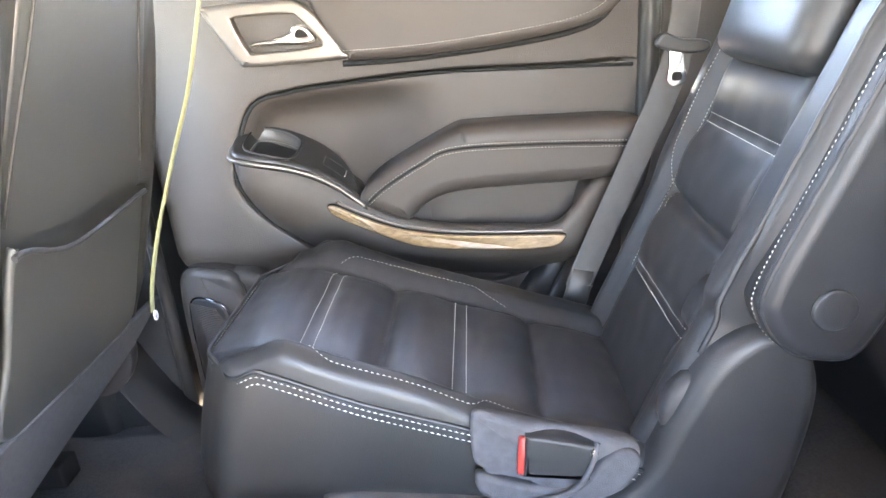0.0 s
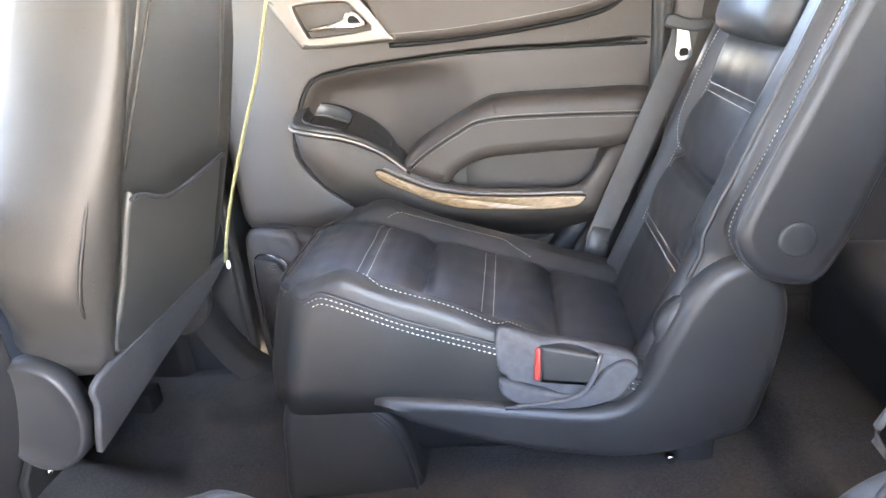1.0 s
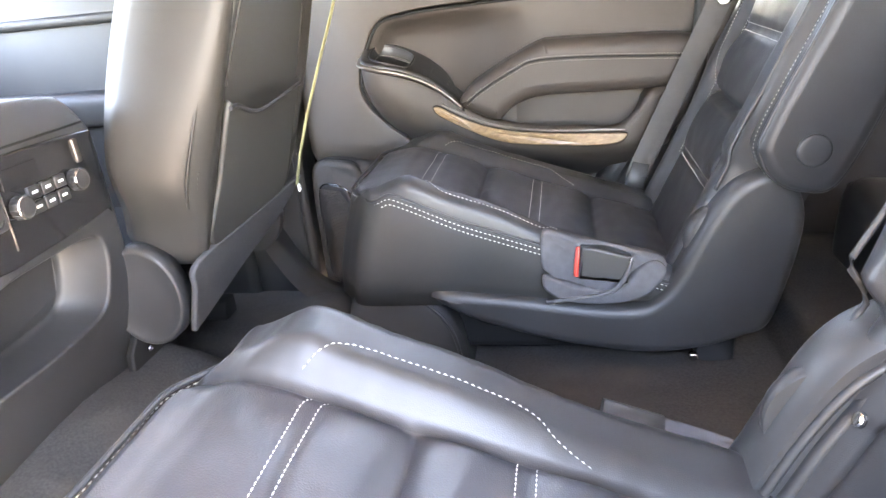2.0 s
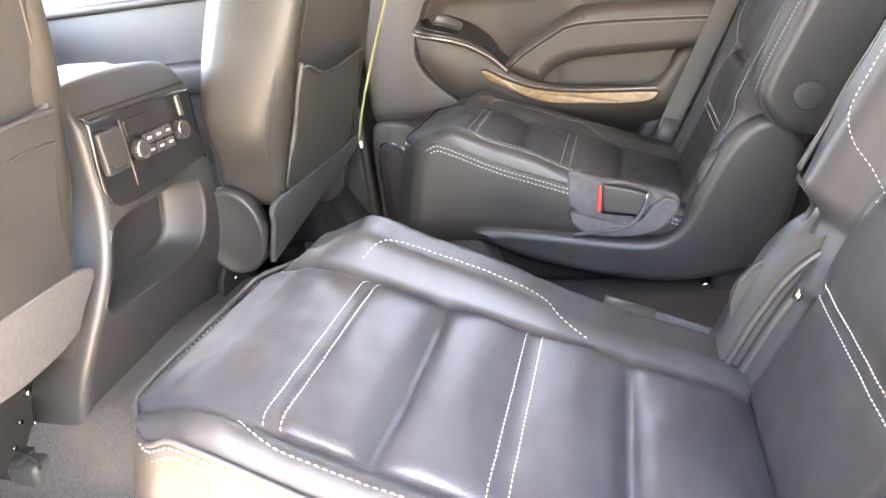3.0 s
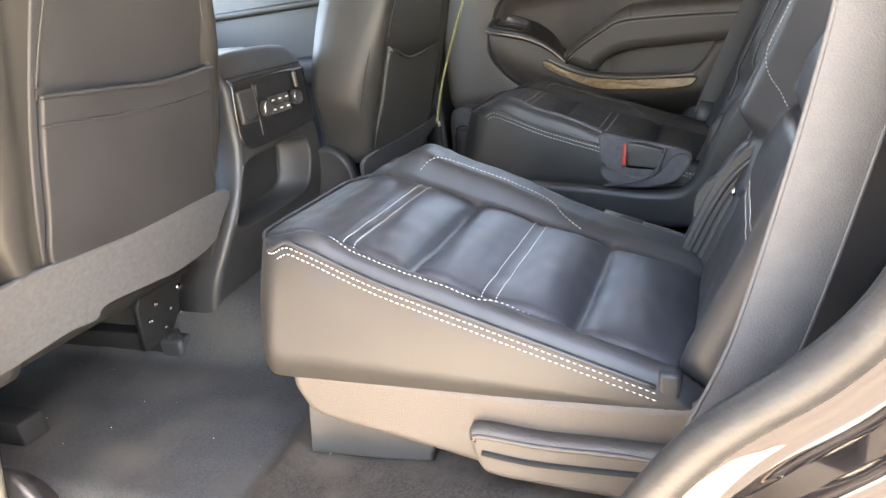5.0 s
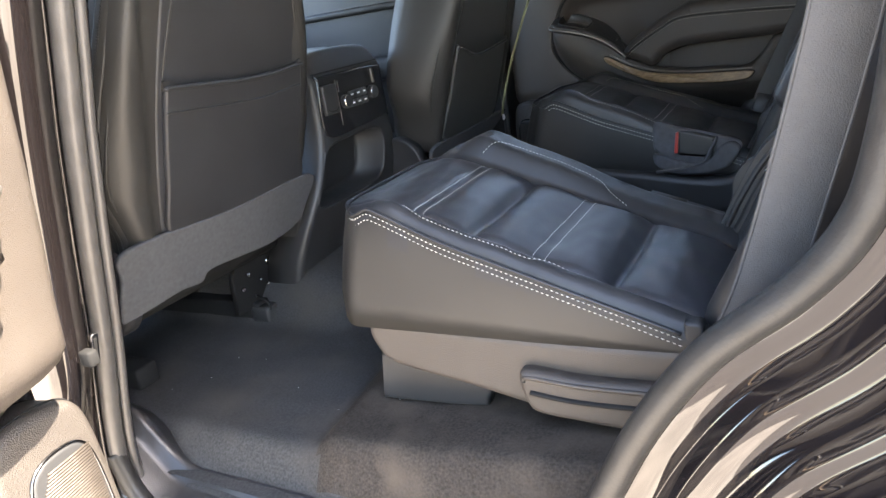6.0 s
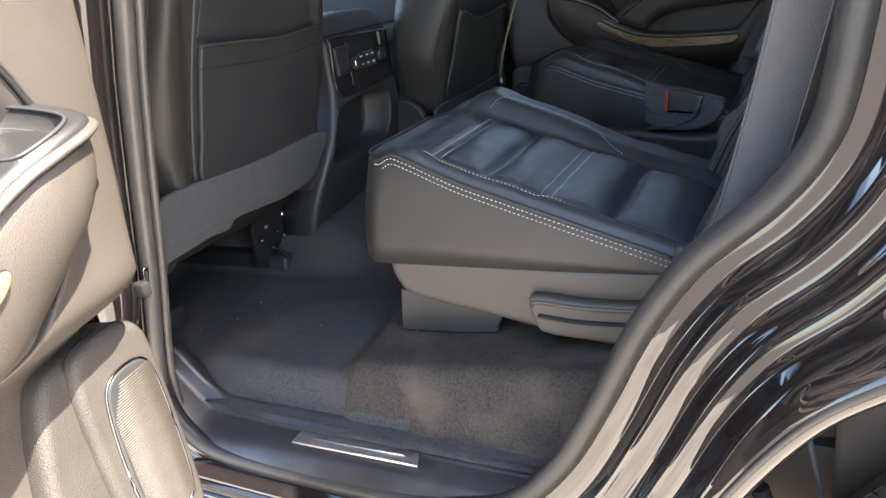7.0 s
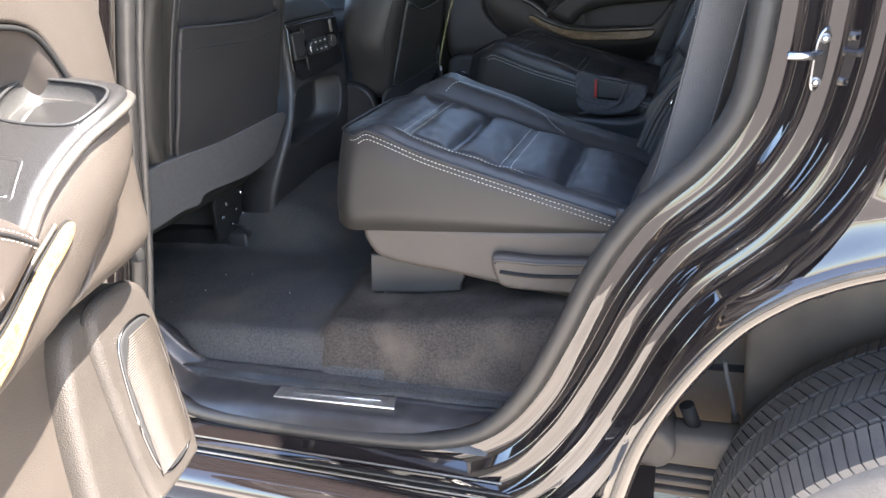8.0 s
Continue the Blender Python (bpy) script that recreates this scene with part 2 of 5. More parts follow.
def pad(outline, to, base, height, r, n=6, crown=0.0, steps=4, smooth_outline=True, bm=None):
    """A raised pad with rounded edges over a 2D outline; to(a, b, h) places it. Negative height: a hollow."""
    bm = bm or bmesh.new()
    lp = spline([Vector(p) for p in outline], n, True) if smooth_outline else [Vector(p) for p in outline]
    loops = [[to(p.x, p.y, base) for p in lp]]
    rr = min(r, abs(height))
    if abs(height) - rr > 1e-4:
        loops.append([to(p.x, p.y, base + height - math.copysign(rr, height)) for p in lp])
    for k in range(1, steps + 1):
        a = k / steps * math.pi / 2
        q = offset(lp, r * (1 - math.cos(a)))
        h = base + height - math.copysign(rr, height) * (1 - math.sin(a))
        loops.append([to(p.x, p.y, h) for p in q])
    q = offset(lp, r)
    if crown:
        c = sum(q, Vector((0, 0))) / len(q)
        for f in (0.8, 0.55, 0.25):
            loops.append([to(*(c + (p - c) * f), base + height + crown * (1 - f * f)) for p in q])
    else:
        loops.append([to(p.x, p.y, base + height) for p in offset(lp, r + 0.0012)])
    rings(bm, loops, True, True, True)
    return bm


def soft(a0, a1, half, top, bottom, to, R=0.04, r=0.025, na=40, nb=28, sag=0.0, bm=None, taper=None, tuck=0.02):
    """A cushion: a grid over a rounded rectangle, edges rolled over, closed below."""
    bm = bm or bmesh.new()
    grid = []
    for i in range(na + 1):
        u = i / na
        u = 0.5 - 0.5 * math.cos(math.pi * u)
        a = a0 + (a1 - a0) * u
        e = min(a - a0, a1 - a)
        w = half * (taper(u) if taper else 1)
        if e < R:
            w = w - R + math.sqrt(max(0, R * R - (R - e) ** 2))
        row = []
        for j in range(nb + 1):
            v = -math.cos(math.pi * j / nb) * 0.5 + (j / nb - 0.5)
            b = v * w
            edge = min(e, w - abs(b))
            h = top(a, b / half)
            if edge < r:
                h -= r - math.sqrt(max(0, r * r - (r - edge) ** 2))
            row.append(bm.verts.new(to(a, b, h)))
        grid.append(row)
    for i in range(na):
        for j in range(nb):
            bm.faces.new((grid[i][j], grid[i + 1][j], grid[i + 1][j + 1], grid[i][j + 1]))
    rim = [(0, j) for j in range(nb)] + [(i, nb) for i in range(na)] + [(na, j) for j in range(nb, 0, -1)] + [(i, 0) for i in range(na, 0, -1)]
    prev = [grid[i][j] for i, j in rim]
    spots = []
    for i, j in rim:
        u = 0.5 - 0.5 * math.cos(math.pi * i / na)
        a = a0 + (a1 - a0) * u
        e = min(a - a0, a1 - a)
        w = half * (taper(u) if taper else 1)
        if e < R:
            w = w - R + math.sqrt(max(0, R * R - (R - e) ** 2))
        v = -math.cos(math.pi * j / nb) * 0.5 + (j / nb - 0.5)
        spots.append((a, v * w))
    mid = ((a0 + a1) / 2, 0)
    for k in range(1, 5):
        f = k / 4
        ring = []
        for (a, b), (i, j) in zip(spots, rim):
            h0 = top(a, b / half) - r
            h = h0 + (bottom(a) - h0) * f
            g = 1 + sag * math.sin(math.pi * f)
            if k == 4:
                g = 1 - tuck
            ring.append(bm.verts.new(to(mid[0] + (a - mid[0]) * g, b * g, h)))
        for q in range(len(rim)):
            p = (q + 1) % len(rim)
            bm.faces.new((prev[q], prev[p], ring[p], ring[q]))
        prev = ring
    bm.faces.new(prev)
    return bm


def box(x0, x1, y0, y1, z0, z1, bevel=0.004, seg=2, bm=None):
    b = bmesh.new()
    bmesh.ops.create_cube(b, size=1)
    for v in b.verts:
        v.co = Vector(((x0 + x1) / 2 + v.co.x * (x1 - x0), (y0 + y1) / 2 + v.co.y * (y1 - y0), (z0 + z1) / 2 + v.co.z * (z1 - z0)))
    if bevel:
        bmesh.ops.bevel(b, geom=list(b.edges), offset=bevel, segments=seg, affect="EDGES", profile=0.5)
    return b


def disc(center, axis, r, depth, edge=0.003, sides=32, bm=None, dish=0.0):
    """A turned disc with a rounded rim, along an axis."""
    bm = bm or bmesh.new()
    ax = Vector(axis).normalized()
    s = ax.orthogonal().normalized()
    w = ax.cross(s)
    c = Vector(center)
    prof = [(r, 0), (r, depth - edge), (r - edge * 0.3, depth - edge * 0.3), (r - edge, depth), (r * 0.6, depth + dish), (r * 0.05, depth + dish)]
    rings(bm, [[c + (s * math.cos(q) + w * math.sin(q)) * rr + ax * h for q in (2 * math.pi * k / sides for k in range(sides))] for rr, h in prof], True, True, True)
    return bm


def bump01(x, c, w):
    """A smooth hump of width w round c."""
    t = (x - c) / w
    return math.exp(-t * t)


def step(x, a, b):
    t = min(1, max(0, (x - a) / (b - a)))
    return t * t * (3 - 2 * t)


# ---- ground and floor ----
bm = bmesh.new()
vs = [bm.verts.new((x, y, -0.05)) for x, y in ((-300, -300), (300, -300), (300, 300), (-300, 300))]
bm.faces.new(vs)
ground = part("ground", bm, GROUND, None, smooth=False)
tagged(ground, "sunlit sandy concrete ground under the vehicle", "ground", kind="structure")
# added dark sheet beside the pale strip, unseen, to darken the paint's reflections
bm = bmesh.new()
rings(bm, [[Vector((x, y, z)) for y, z in ((-3.55 + 0.8 * noise.noise((x * 0.9, 0.3, 0)) + 0.16 * noise.noise((x * 4, 1.7, 0)), -0.0495), (-3.60 + 0.8 * noise.noise((x * 0.9, 0.3, 0)) + 0.16 * noise.noise((x * 4, 1.7, 0)), -0.044), (-45, -0.044))] for x in np.linspace(-30, 30, 601)], False)
road = part("road", bm, DARK_SHEET, None, smooth=False)
tagged(road, "unseen grey-brown sheet with a ragged edge, added for paint reflections", "road", kind="structure")

FLOOR = 0.585


def floor_height(x, y):
    """Footwell carpet: a low step and a slow rise under the second row, a riser before the third, edges rolled down to the sills."""
    edge = -0.37 + 0.03 * math.sin(y * 5)
    rise = 0.034 * step(x, edge - 0.03, edge + 0.03) + 0.040 * step(x, -0.34, 0.20) + 0.05 * step(x, 0.43, 0.47)
    tunnel = 0.02 * bump01(y, 0.02, 0.14) + 0.110 * step(-abs(y - 0.03), -0.37, -0.24) * step(-x, 0.52, 0.74)
    worn = 0.004 * noise.noise((x * 9, y * 9, 0)) + 0.0025 * noise.noise((x * 24, y * 24, 3))
    drop = (0.085 + rise * 0.9) * step(-y, 0.712, 0.80) + 0.05 * step(y, 0.73, 0.80)
    return FLOOR + rise + tunnel + worn - drop


bm = bmesh.new()
NX, NY = 240, 150
grid = [[bm.verts.new((-1.5 + 3.2 * i / NX, -0.80 + 1.66 * j / NY, floor_height(-1.5 + 3.2 * i / NX, -0.80 + 1.66 * j / NY))) for j in range(NY + 1)] for i in range(NX + 1)]
for i in range(NX):
    for j in range(NY):
        if grid[i][j].co.x < 0.28 or grid[i][j].co.y > -0.64:
            bm.faces.new((grid[i][j], grid[i + 1][j], grid[i + 1][j + 1], grid[i][j + 1]))
bmesh.ops.delete(bm, geom=[v for v in bm.verts if not v.link_faces], context="VERTS")
low = [bm.verts.new((x, y, FLOOR - 0.06)) for x, y in ((-1.5, -0.8), (0.28, -0.8), (0.28, -0.64), (1.7, -0.64), (1.7, 0.86), (-1.5, 0.86))]
bm.faces.new(low)
floor = part("floor", bm, CARPET, None)
floor.data.materials.append(CARPET_WORN)
for p in floor.data.polygons:
    if -0.375 + 0.03 * math.sin(p.center.y * 5) < p.center.x < 0.43 and p.center.z > FLOOR - 0.05 and p.center.y < -0.18:
        p.material_index = 1
tagged(floor, "charcoal grey carpet of the cabin floor, lightly worn", "carpet", kind="structure")


# ---- second-row captain's chairs ----
def slope(x):
    return 1.005 - 0.353 * (x + 0.263)


def chair(yc, sg, si, bc, sx, label):
    """sg: +1 where outboard is +y. o runs outboard from the chair's middle; si: the cushion insert's middle; bc: the backrest's middle; sx: how far back the cross seams sit."""
    ch = thing("captain_chair", label, "car seat", "captain's chairs of the second row", at=(0, yc, FLOOR))

    def P(x, o, z):
        return Vector((x, yc + sg * o, z))

    HALF, INS = 0.225, 0.148

    def top(x, v):
        o = v * HALF
        q, av = abs(o - si), abs(v)
        raised = 0.020 if o > si else 0.018 + 0.020 * step(-x, -0.10, 0.08)
        raised *= 0.35 + 0.65 * step(x, -0.30, -0.20)
        h = raised * step(q, INS - 0.006, INS + 0.03) - 0.010 * step(av, 0.86, 1.0)
        k = 1 - step(q, INS - 0.02, INS + 0.004)
        puff = 0.5 + 0.5 * (1 - (q / INS) ** 2)
        x -= sx
        h += k * puff * (-0.011 * bump01(x, -0.098, 0.014) - 0.011 * bump01(x, 0.118, 0.014) - 0.007 * bump01(x, -0.098, 0.0045) - 0.007 * bump01(x, 0.118, 0.0045) + 0.008 * bump01(x, -0.15, 0.04)
                  + 0.010 * bump01(x, -0.05, 0.035) + 0.010 * bump01(x, 0.065, 0.035) + 0.010 * bump01(x, 0.19, 0.05) - 0.004 * bump01(x, -0.188, 0.012) - 0.004 * bump01(x, 0.009, 0.012))
        x += sx
        h -= 0.007 * bump01(q, INS - 0.004, 0.006)
        h -= 0.030 * step(-x, 0.20, 0.315) ** 2
        h += 0.0016 * noise.noise((x * 22, v * 6, yc * 10)) + 0.0012 * noise.noise((x * 60, v * 5, yc * 10))
        return slope(max(x, -0.30)) + h - 0.015 * step(x, 0.24, 0.30)

    def C(x, o, z):
        """The front edge falls back beside the insert, and the front face runs out towards its foot."""
        low = min(1, max(0, (slope(x) - 0.02 - z) / 0.19))
        return P(x - 0.050 * low * step(-x, 0.12, 0.30) + 0.036 * step(abs(o - si), INS - 0.03, INS + 0.04) * step(-x, 0.08, 0.28), o * (1 + 0.02 * low), z)

    cushion = part("cushion", soft(-0.312, 0.296, HALF, top, lambda x: 0.792, C, R=0.04, r=0.013, na=170, nb=64, sag=0.014, tuck=0.0), LEATHER, ch, "black leather seat cushion with pale stitching")

    cushion.data.materials.append(LEATHER_IN)
    cushion.data.materials.append(LEATHER_SIDE)
    for p in cushion.data.polygons:
        o = (p.center.y - yc) * sg
        if abs(p.normal.z) < 0.35 and p.center.z < slope(p.center.x) - 0.02:
            p.material_index = 2
        elif abs(o - si) < INS - 0.003 and p.center.x < 0.28:
            p.material_index = 1

    def on(x, o, lift=0.0):
        return C(x, o, top(x, o / HALF) + lift)

    for xs in (-0.197 + sx, -0.180 + sx, sx, 0.018 + sx):
        part("stitching", dashes([on(xs, si + o, 0.0005) for o in np.linspace(-0.143, 0.143, 40)], 0.0055, 0.0009, 0.0008), THREAD, cushion, "row of pale thread stitches")
    for s, w in ((1, 0.0), (-1, 0.010)):
        curve = spline([(-0.20, 0.156), (-0.185, 0.170), (-0.15, 0.178 + w), (-0.06, 0.180 + w), (0.02, 0.178 + w), (0.05, 0.168), (0.085, 0.154)], 10)
        part("stitching", dashes([on(p.x, max(-0.21, min(0.21, si + s * p.y)), 0.0008) for p in curve], 0.0055, 0.0018, 0.0008), THREAD, cushion, "curved row of pale thread stitches")
    part("bight_roll", tube([P(0.325 + 0.012 * math.cos(o * 7), o, 0.805 - 0.02 * abs(o)) for o in np.linspace(-0.205, 0.205, 20)], 0.024, 12), LEATHER, ch, "soft roll between cushion and backrest")
    # piping and double seam round the top edge
    edge = [(0.235, 1), (0.1, 1), (-0.1, 1), (-0.20, 1), (-0.265, 0.996), (-0.295, 0.95), (-0.307, 0.85), (-0.313, 0.5), (-0.313, 0.0)]
    loop = edge + [(x, -v) for x, v in reversed(edge[:-1])]
    rim = [C(x, v * (HALF + 0.003), slope(x) - 0.004 - 0.030 * step(-x, 0.255, 0.305)) for x, v in spline(loop, 8)]
    part("piping", tube(rim, 0.0030, 6), LEATHER, cushion)
    for dz in (0.007, 0.0165):
        part("stitching", dashes([p + Vector((0, 0, -dz)) + (p - P(0.0, 0, p.z)).normalized() * 0.0016 for p in rim], 0.0060, 0.0018, 0.0009, None, (0, sg, 0.01)), THREAD, cushion, "row of pale thread stitches")

    # backrest
    tilt = radians(25)
    U, N = Vector((math.sin(tilt), 0, math.cos(tilt))), Vector((-math.cos(tilt), 0, math.sin(tilt)))
    O = Vector((0.290 if sg > 0 else 0.318, bc, 0.93))
    BW = 0.240
    wing = 0.036 if sg < 0 else 0.010

    def B(u, o, h):
        return O + U * u + Vector((0, sg * o, 0)) + N * h

    def face(u, v):
        av = abs(v - 0.037)
        h = 0.019 * step(av, 0.565, 0.75) - 0.014 * step(abs(v), 0.90, 1)
        if v < 0:
            h += wing * step(u, 0.088, 0.118) * (1 - step(u, 0.42, 0.56)) * step(av, 0.52, 0.76)
        k = 1 - step(av, 0.518, 0.583)
        arch = u - 0.155 - 0.02 * v * v
        h += k * (-0.014 * bump01(arch, 0, 0.010) - 0.006 * bump01(arch, 0, 0.004) + 0.009 * bump01(u, 0.09, 0.05) + 0.010 * bump01(u, 0.22, 0.05) + 0.010 * bump01(u, 0.35, 0.05)
                  - 0.004 * bump01(u, 0.031, 0.012) - 0.004 * bump01(u, 0.285, 0.012) - 0.012 * bump01(u, 0.392, 0.010))
        h -= 0.007 * bump01(av, 0.555, 0.019)
        h += 0.0014 * noise.noise((u * 25, v * 6, yc * 7))
        return h

    back = part("backrest", soft(-0.14, 0.60, BW, face, lambda u: -0.12, B, R=0.06, r=0.03, na=200, nb=72, sag=0.01, taper=lambda u: 0.86 + 0.14 * step(u, 0.30, 0.52) - 0.05 * u), LEATHER, ch, "reclined black leather backrest with stitched inserts")
    for us in (0.024, 0.038, 0.278, 0.292):
        part("stitching", dashes([B(us, o, face(us, o / BW) + 0.0006) for o in np.linspace(-0.120, 0.138, 36)], 0.0055, 0.0009, 0.0008, None, N), THREAD, back, "row of pale thread stitches")
    for s in (-1, 1)[1 if sg < 0 else 0:]:
        part("stitching", dashes([B(u, 0.009 + s * o, face(u, (0.009 + s * o) / BW) + 0.001) for u, o in spline([(0.02, 0.139), (0.2, 0.139), (0.3, 0.139), (0.4, 0.138), (0.5, 0.137)], 10)], 0.0045, 0.0014, 0.0006, None, N), THREAD, back, "row of pale thread stitches")
    part("stitching", dashes([B(u, sg * o, face(u, sg * o / BW) + 0.0005) for u, o in spline([(0.135, 0.118), (0.158, 0.135), (0.178, 0.155), (0.208, 0.170), (0.255, 0.176), (0.34, 0.178), (0.42, 0.172), (0.455, 0.160), (0.46, 0.132)], 10)], 0.005, 0.0014, 0.0007, None, N), THREAD, back, "curved row of pale thread stitches")
    edge = [B(u, -0.214 + 0.014 * u, face(u, -0.917) - 0.001) for u in np.linspace(0.05, 0.52, 40)]
    part("piping", tube(edge, 0.0035, 6), LEATHER, back)
    part("headrest", soft(0.372, 0.66, 0.136, lambda u, v: 0.062 - 0.018 * v * v + 0.01 * bump01(u, 0.5, 0.09), lambda u: -0.04, B, R=0.035, r=0.03, na=30, nb=24, sag=0.0), LEATHER, ch, "folded-down black leather headrest")
    # inboard shell
    shell = [(-0.175, 0.814), (-0.15, 0.822), (-0.08, 0.815), (0.0, 0.806), (0.10, 0.791), (0.17, 0.787), (0.205, 0.800), (0.232, 0.835), (0.262, 0.900), (0.296, 0.965), (0.330, 1.000), (0.37, 1.014), (0.405, 0.995),
             (0.425, 0.95), (0.424, 0.89), (0.405, 0.80), (0.385, 0.745), (0.345, 0.725), (0.28, 0.704), (0.19, 0.696), (0.07, 0.713), (-0.04, 0.742), (-0.11, 0.768), (-0.15, 0.79)]
    part("side_shell", pad(shell, lambda a, b, h: P(a + 0.02 * h, -0.150 - h, b), 0.0, 0.092, 0.020, n=5, steps=6), PLASTIC, ch, "moulded black plastic side shell")
    # leather gusset between the backrest and the shell
    if sg > 0:
        part("gusset", pad([(0.300, 0.985), (0.318, 1.030), (0.335, 1.042), (0.352, 1.030), (0.40, 1.015), (0.40, 0.98), (0.34, 0.97)], lambda a, b, h: P(a, -0.130 - h * (0.5 + 6 * max(0, a - 0.30)), b), 0.0, 0.075, 0.012, n=4), LEATHER, ch, "loose leather gusset")
    # outboard valance and recline lever
    val = [(-0.264, 0.806), (-0.2, 0.806), (0.0, 0.800), (0.2, 0.802), (0.36, 0.808), (0.40, 0.77), (0.38, 0.70), (0.30, 0.655), (0.22, 0.650), (0.12, 0.660), (0.0, 0.680), (-0.10, 0.700), (-0.2, 0.716), (-0.248, 0.732), (-0.270, 0.765), (-0.273, 0.792)]
    part("valance", pad(val, lambda a, b, h: P(a, 0.185 + h, b), 0.0, 0.044, 0.016, n=5, steps=6), TRIM, ch, "grained plastic seat valance")
    lev = [(0.004, 0.742), (0.02, 0.755), (0.10, 0.749), (0.20, 0.751), (0.26, 0.745), (0.27, 0.70), (0.22, 0.677), (0.157, 0.677), (0.09, 0.680), (0.035, 0.684), (0.014, 0.697)]
    lever = part("recline_lever", pad(lev, lambda a, b, h: P(a, 0.226 + h, b), 0.0, 0.026, 0.010, n=5), TRIM, ch, "long recline lever")
    part("lever_slot", tube([P(x, 0.250, z) for x, z in spline([(0.022, 0.722), (0.1, 0.716), (0.25, 0.722)], 8)], 0.008, 8, flat=0.5), DARK, lever)
    part("lever_rim", tube([P(x, 0.2515, z) for x, z in spline([(0.012, 0.738), (0.022, 0.746), (0.10, 0.741), (0.20, 0.743), (0.255, 0.738)], 8)], 0.0035, 6), TRIM, lever)
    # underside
    # plain near-black block: shade under the cushion put into its colour
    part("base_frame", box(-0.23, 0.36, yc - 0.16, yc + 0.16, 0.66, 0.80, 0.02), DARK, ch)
    y0, y1 = sorted((yc + sg * 0.165, yc + sg * 0.19))
    part("leg_plate", pad([(-0.300, 0.625), (-0.285, 0.72), (-0.05, 0.72), (-0.085, 0.655), (-0.088, 0.640), (-0.16, 0.632)], lambda a, b, h: P(a, 0.165 + h, b), 0.0, 0.025, 0.006, n=3, smooth_outline=False), PLASTIC, ch, "dark plastic leg plate")
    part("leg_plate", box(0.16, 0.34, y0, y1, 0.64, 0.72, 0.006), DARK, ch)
    ped = [(-0.345, 0.59), (-0.345, 0.70), (-0.330, 0.79), (-0.30, 0.825), (-0.245, 0.826), (-0.185, 0.797), (-0.140, 0.745), (-0.122, 0.66), (-0.120, 0.60), (-0.2, 0.585)]
    cover = part("leg_cover", pad(ped, lambda a, b, h: P(a, -0.06 - h, b), 0.0, 0.155, 0.018, n=5), PLASTIC, ch, "rounded black plastic leg cover")
    part("cover_edge", tube([P(a, -0.217, b) for a, b in spline([(-0.30, 0.818), (-0.245, 0.819), (-0.190, 0.791), (-0.147, 0.741), (-0.129, 0.66), (-0.127, 0.61)], 6)], 0.0035, 6), PLASTIC, cover)
    part("foot", box(0.285, 0.35, min(yc - sg * 0.20, yc - sg * 0.12), max(yc - sg * 0.20, yc - sg * 0.12), 0.65, 0.74, 0.012, 3), PLASTIC, ch)
    part("flap", pad([(0.238, 0.838), (0.245, 0.842), (0.262, 0.838), (0.260, 0.81), (0.248, 0.79), (0.24, 0.795)], lambda a, b, h: P(a, 0.205 + h, b), 0.0, 0.022, 0.005, n=4), LEATHER, ch, "turned-up leather flap")
    part("bolt", disc(P(0.275, -0.215, 0.682), (0, -sg, 0), 0.008, 0.012, sides=12), CHROME, ch, "small bright bolt")
    # ridged hinge cover between the cushion and the backrest
    if sg < 0:
        for dx, r in ((0.018, 0.005), (0.040, 0.008)):
            part("hinge_ridge", tube([P(a + dx, -0.149, b) for a, b in spline([(0.200, 0.795), (0.226, 0.835), (0.256, 0.900), (0.288, 0.955), (0.318, 0.985), (0.345, 0.995)], 6)], r, 8), PLASTIC, ch)
        part("bolt", disc(B(0.010, -0.132, 0.008), N, 0.0075, 0.006, 0.002, sides=16), CHROME, ch, "round steel bolt")
    # recliner cover on the inboard hinge
    for s in (-1,):
        y = (bc - yc) * sg + s * 0.190
        part("recliner_cover", disc(P(0.315, y, 0.895), (0, s * sg, 0), 0.062, 0.028, 0.012), PLASTIC, ch)
        part("bolt", disc(P(0.300, y + s * 0.024, 0.935), (0, s * sg, 0), 0.009, 0.012, sides=12), CHROME, ch, "round steel bolt")
    part("hinge_pin", tube([P(0.262, -0.168, 0.866), P(0.265, -0.180, 0.858)], 0.005, 8), STEEL, ch, "small steel hinge pin")
    return ch, P, B, N


far_chair, FP, FB, FN = chair(0.472, 1, -0.022, 0.465, 0.0, "black leather captain's chair with pale double stitching")
near_chair, _, NB, NN = chair(-0.410, -1, 0.032, -0.412, 0.016, "black leather captain's chair with grained taupe valance")


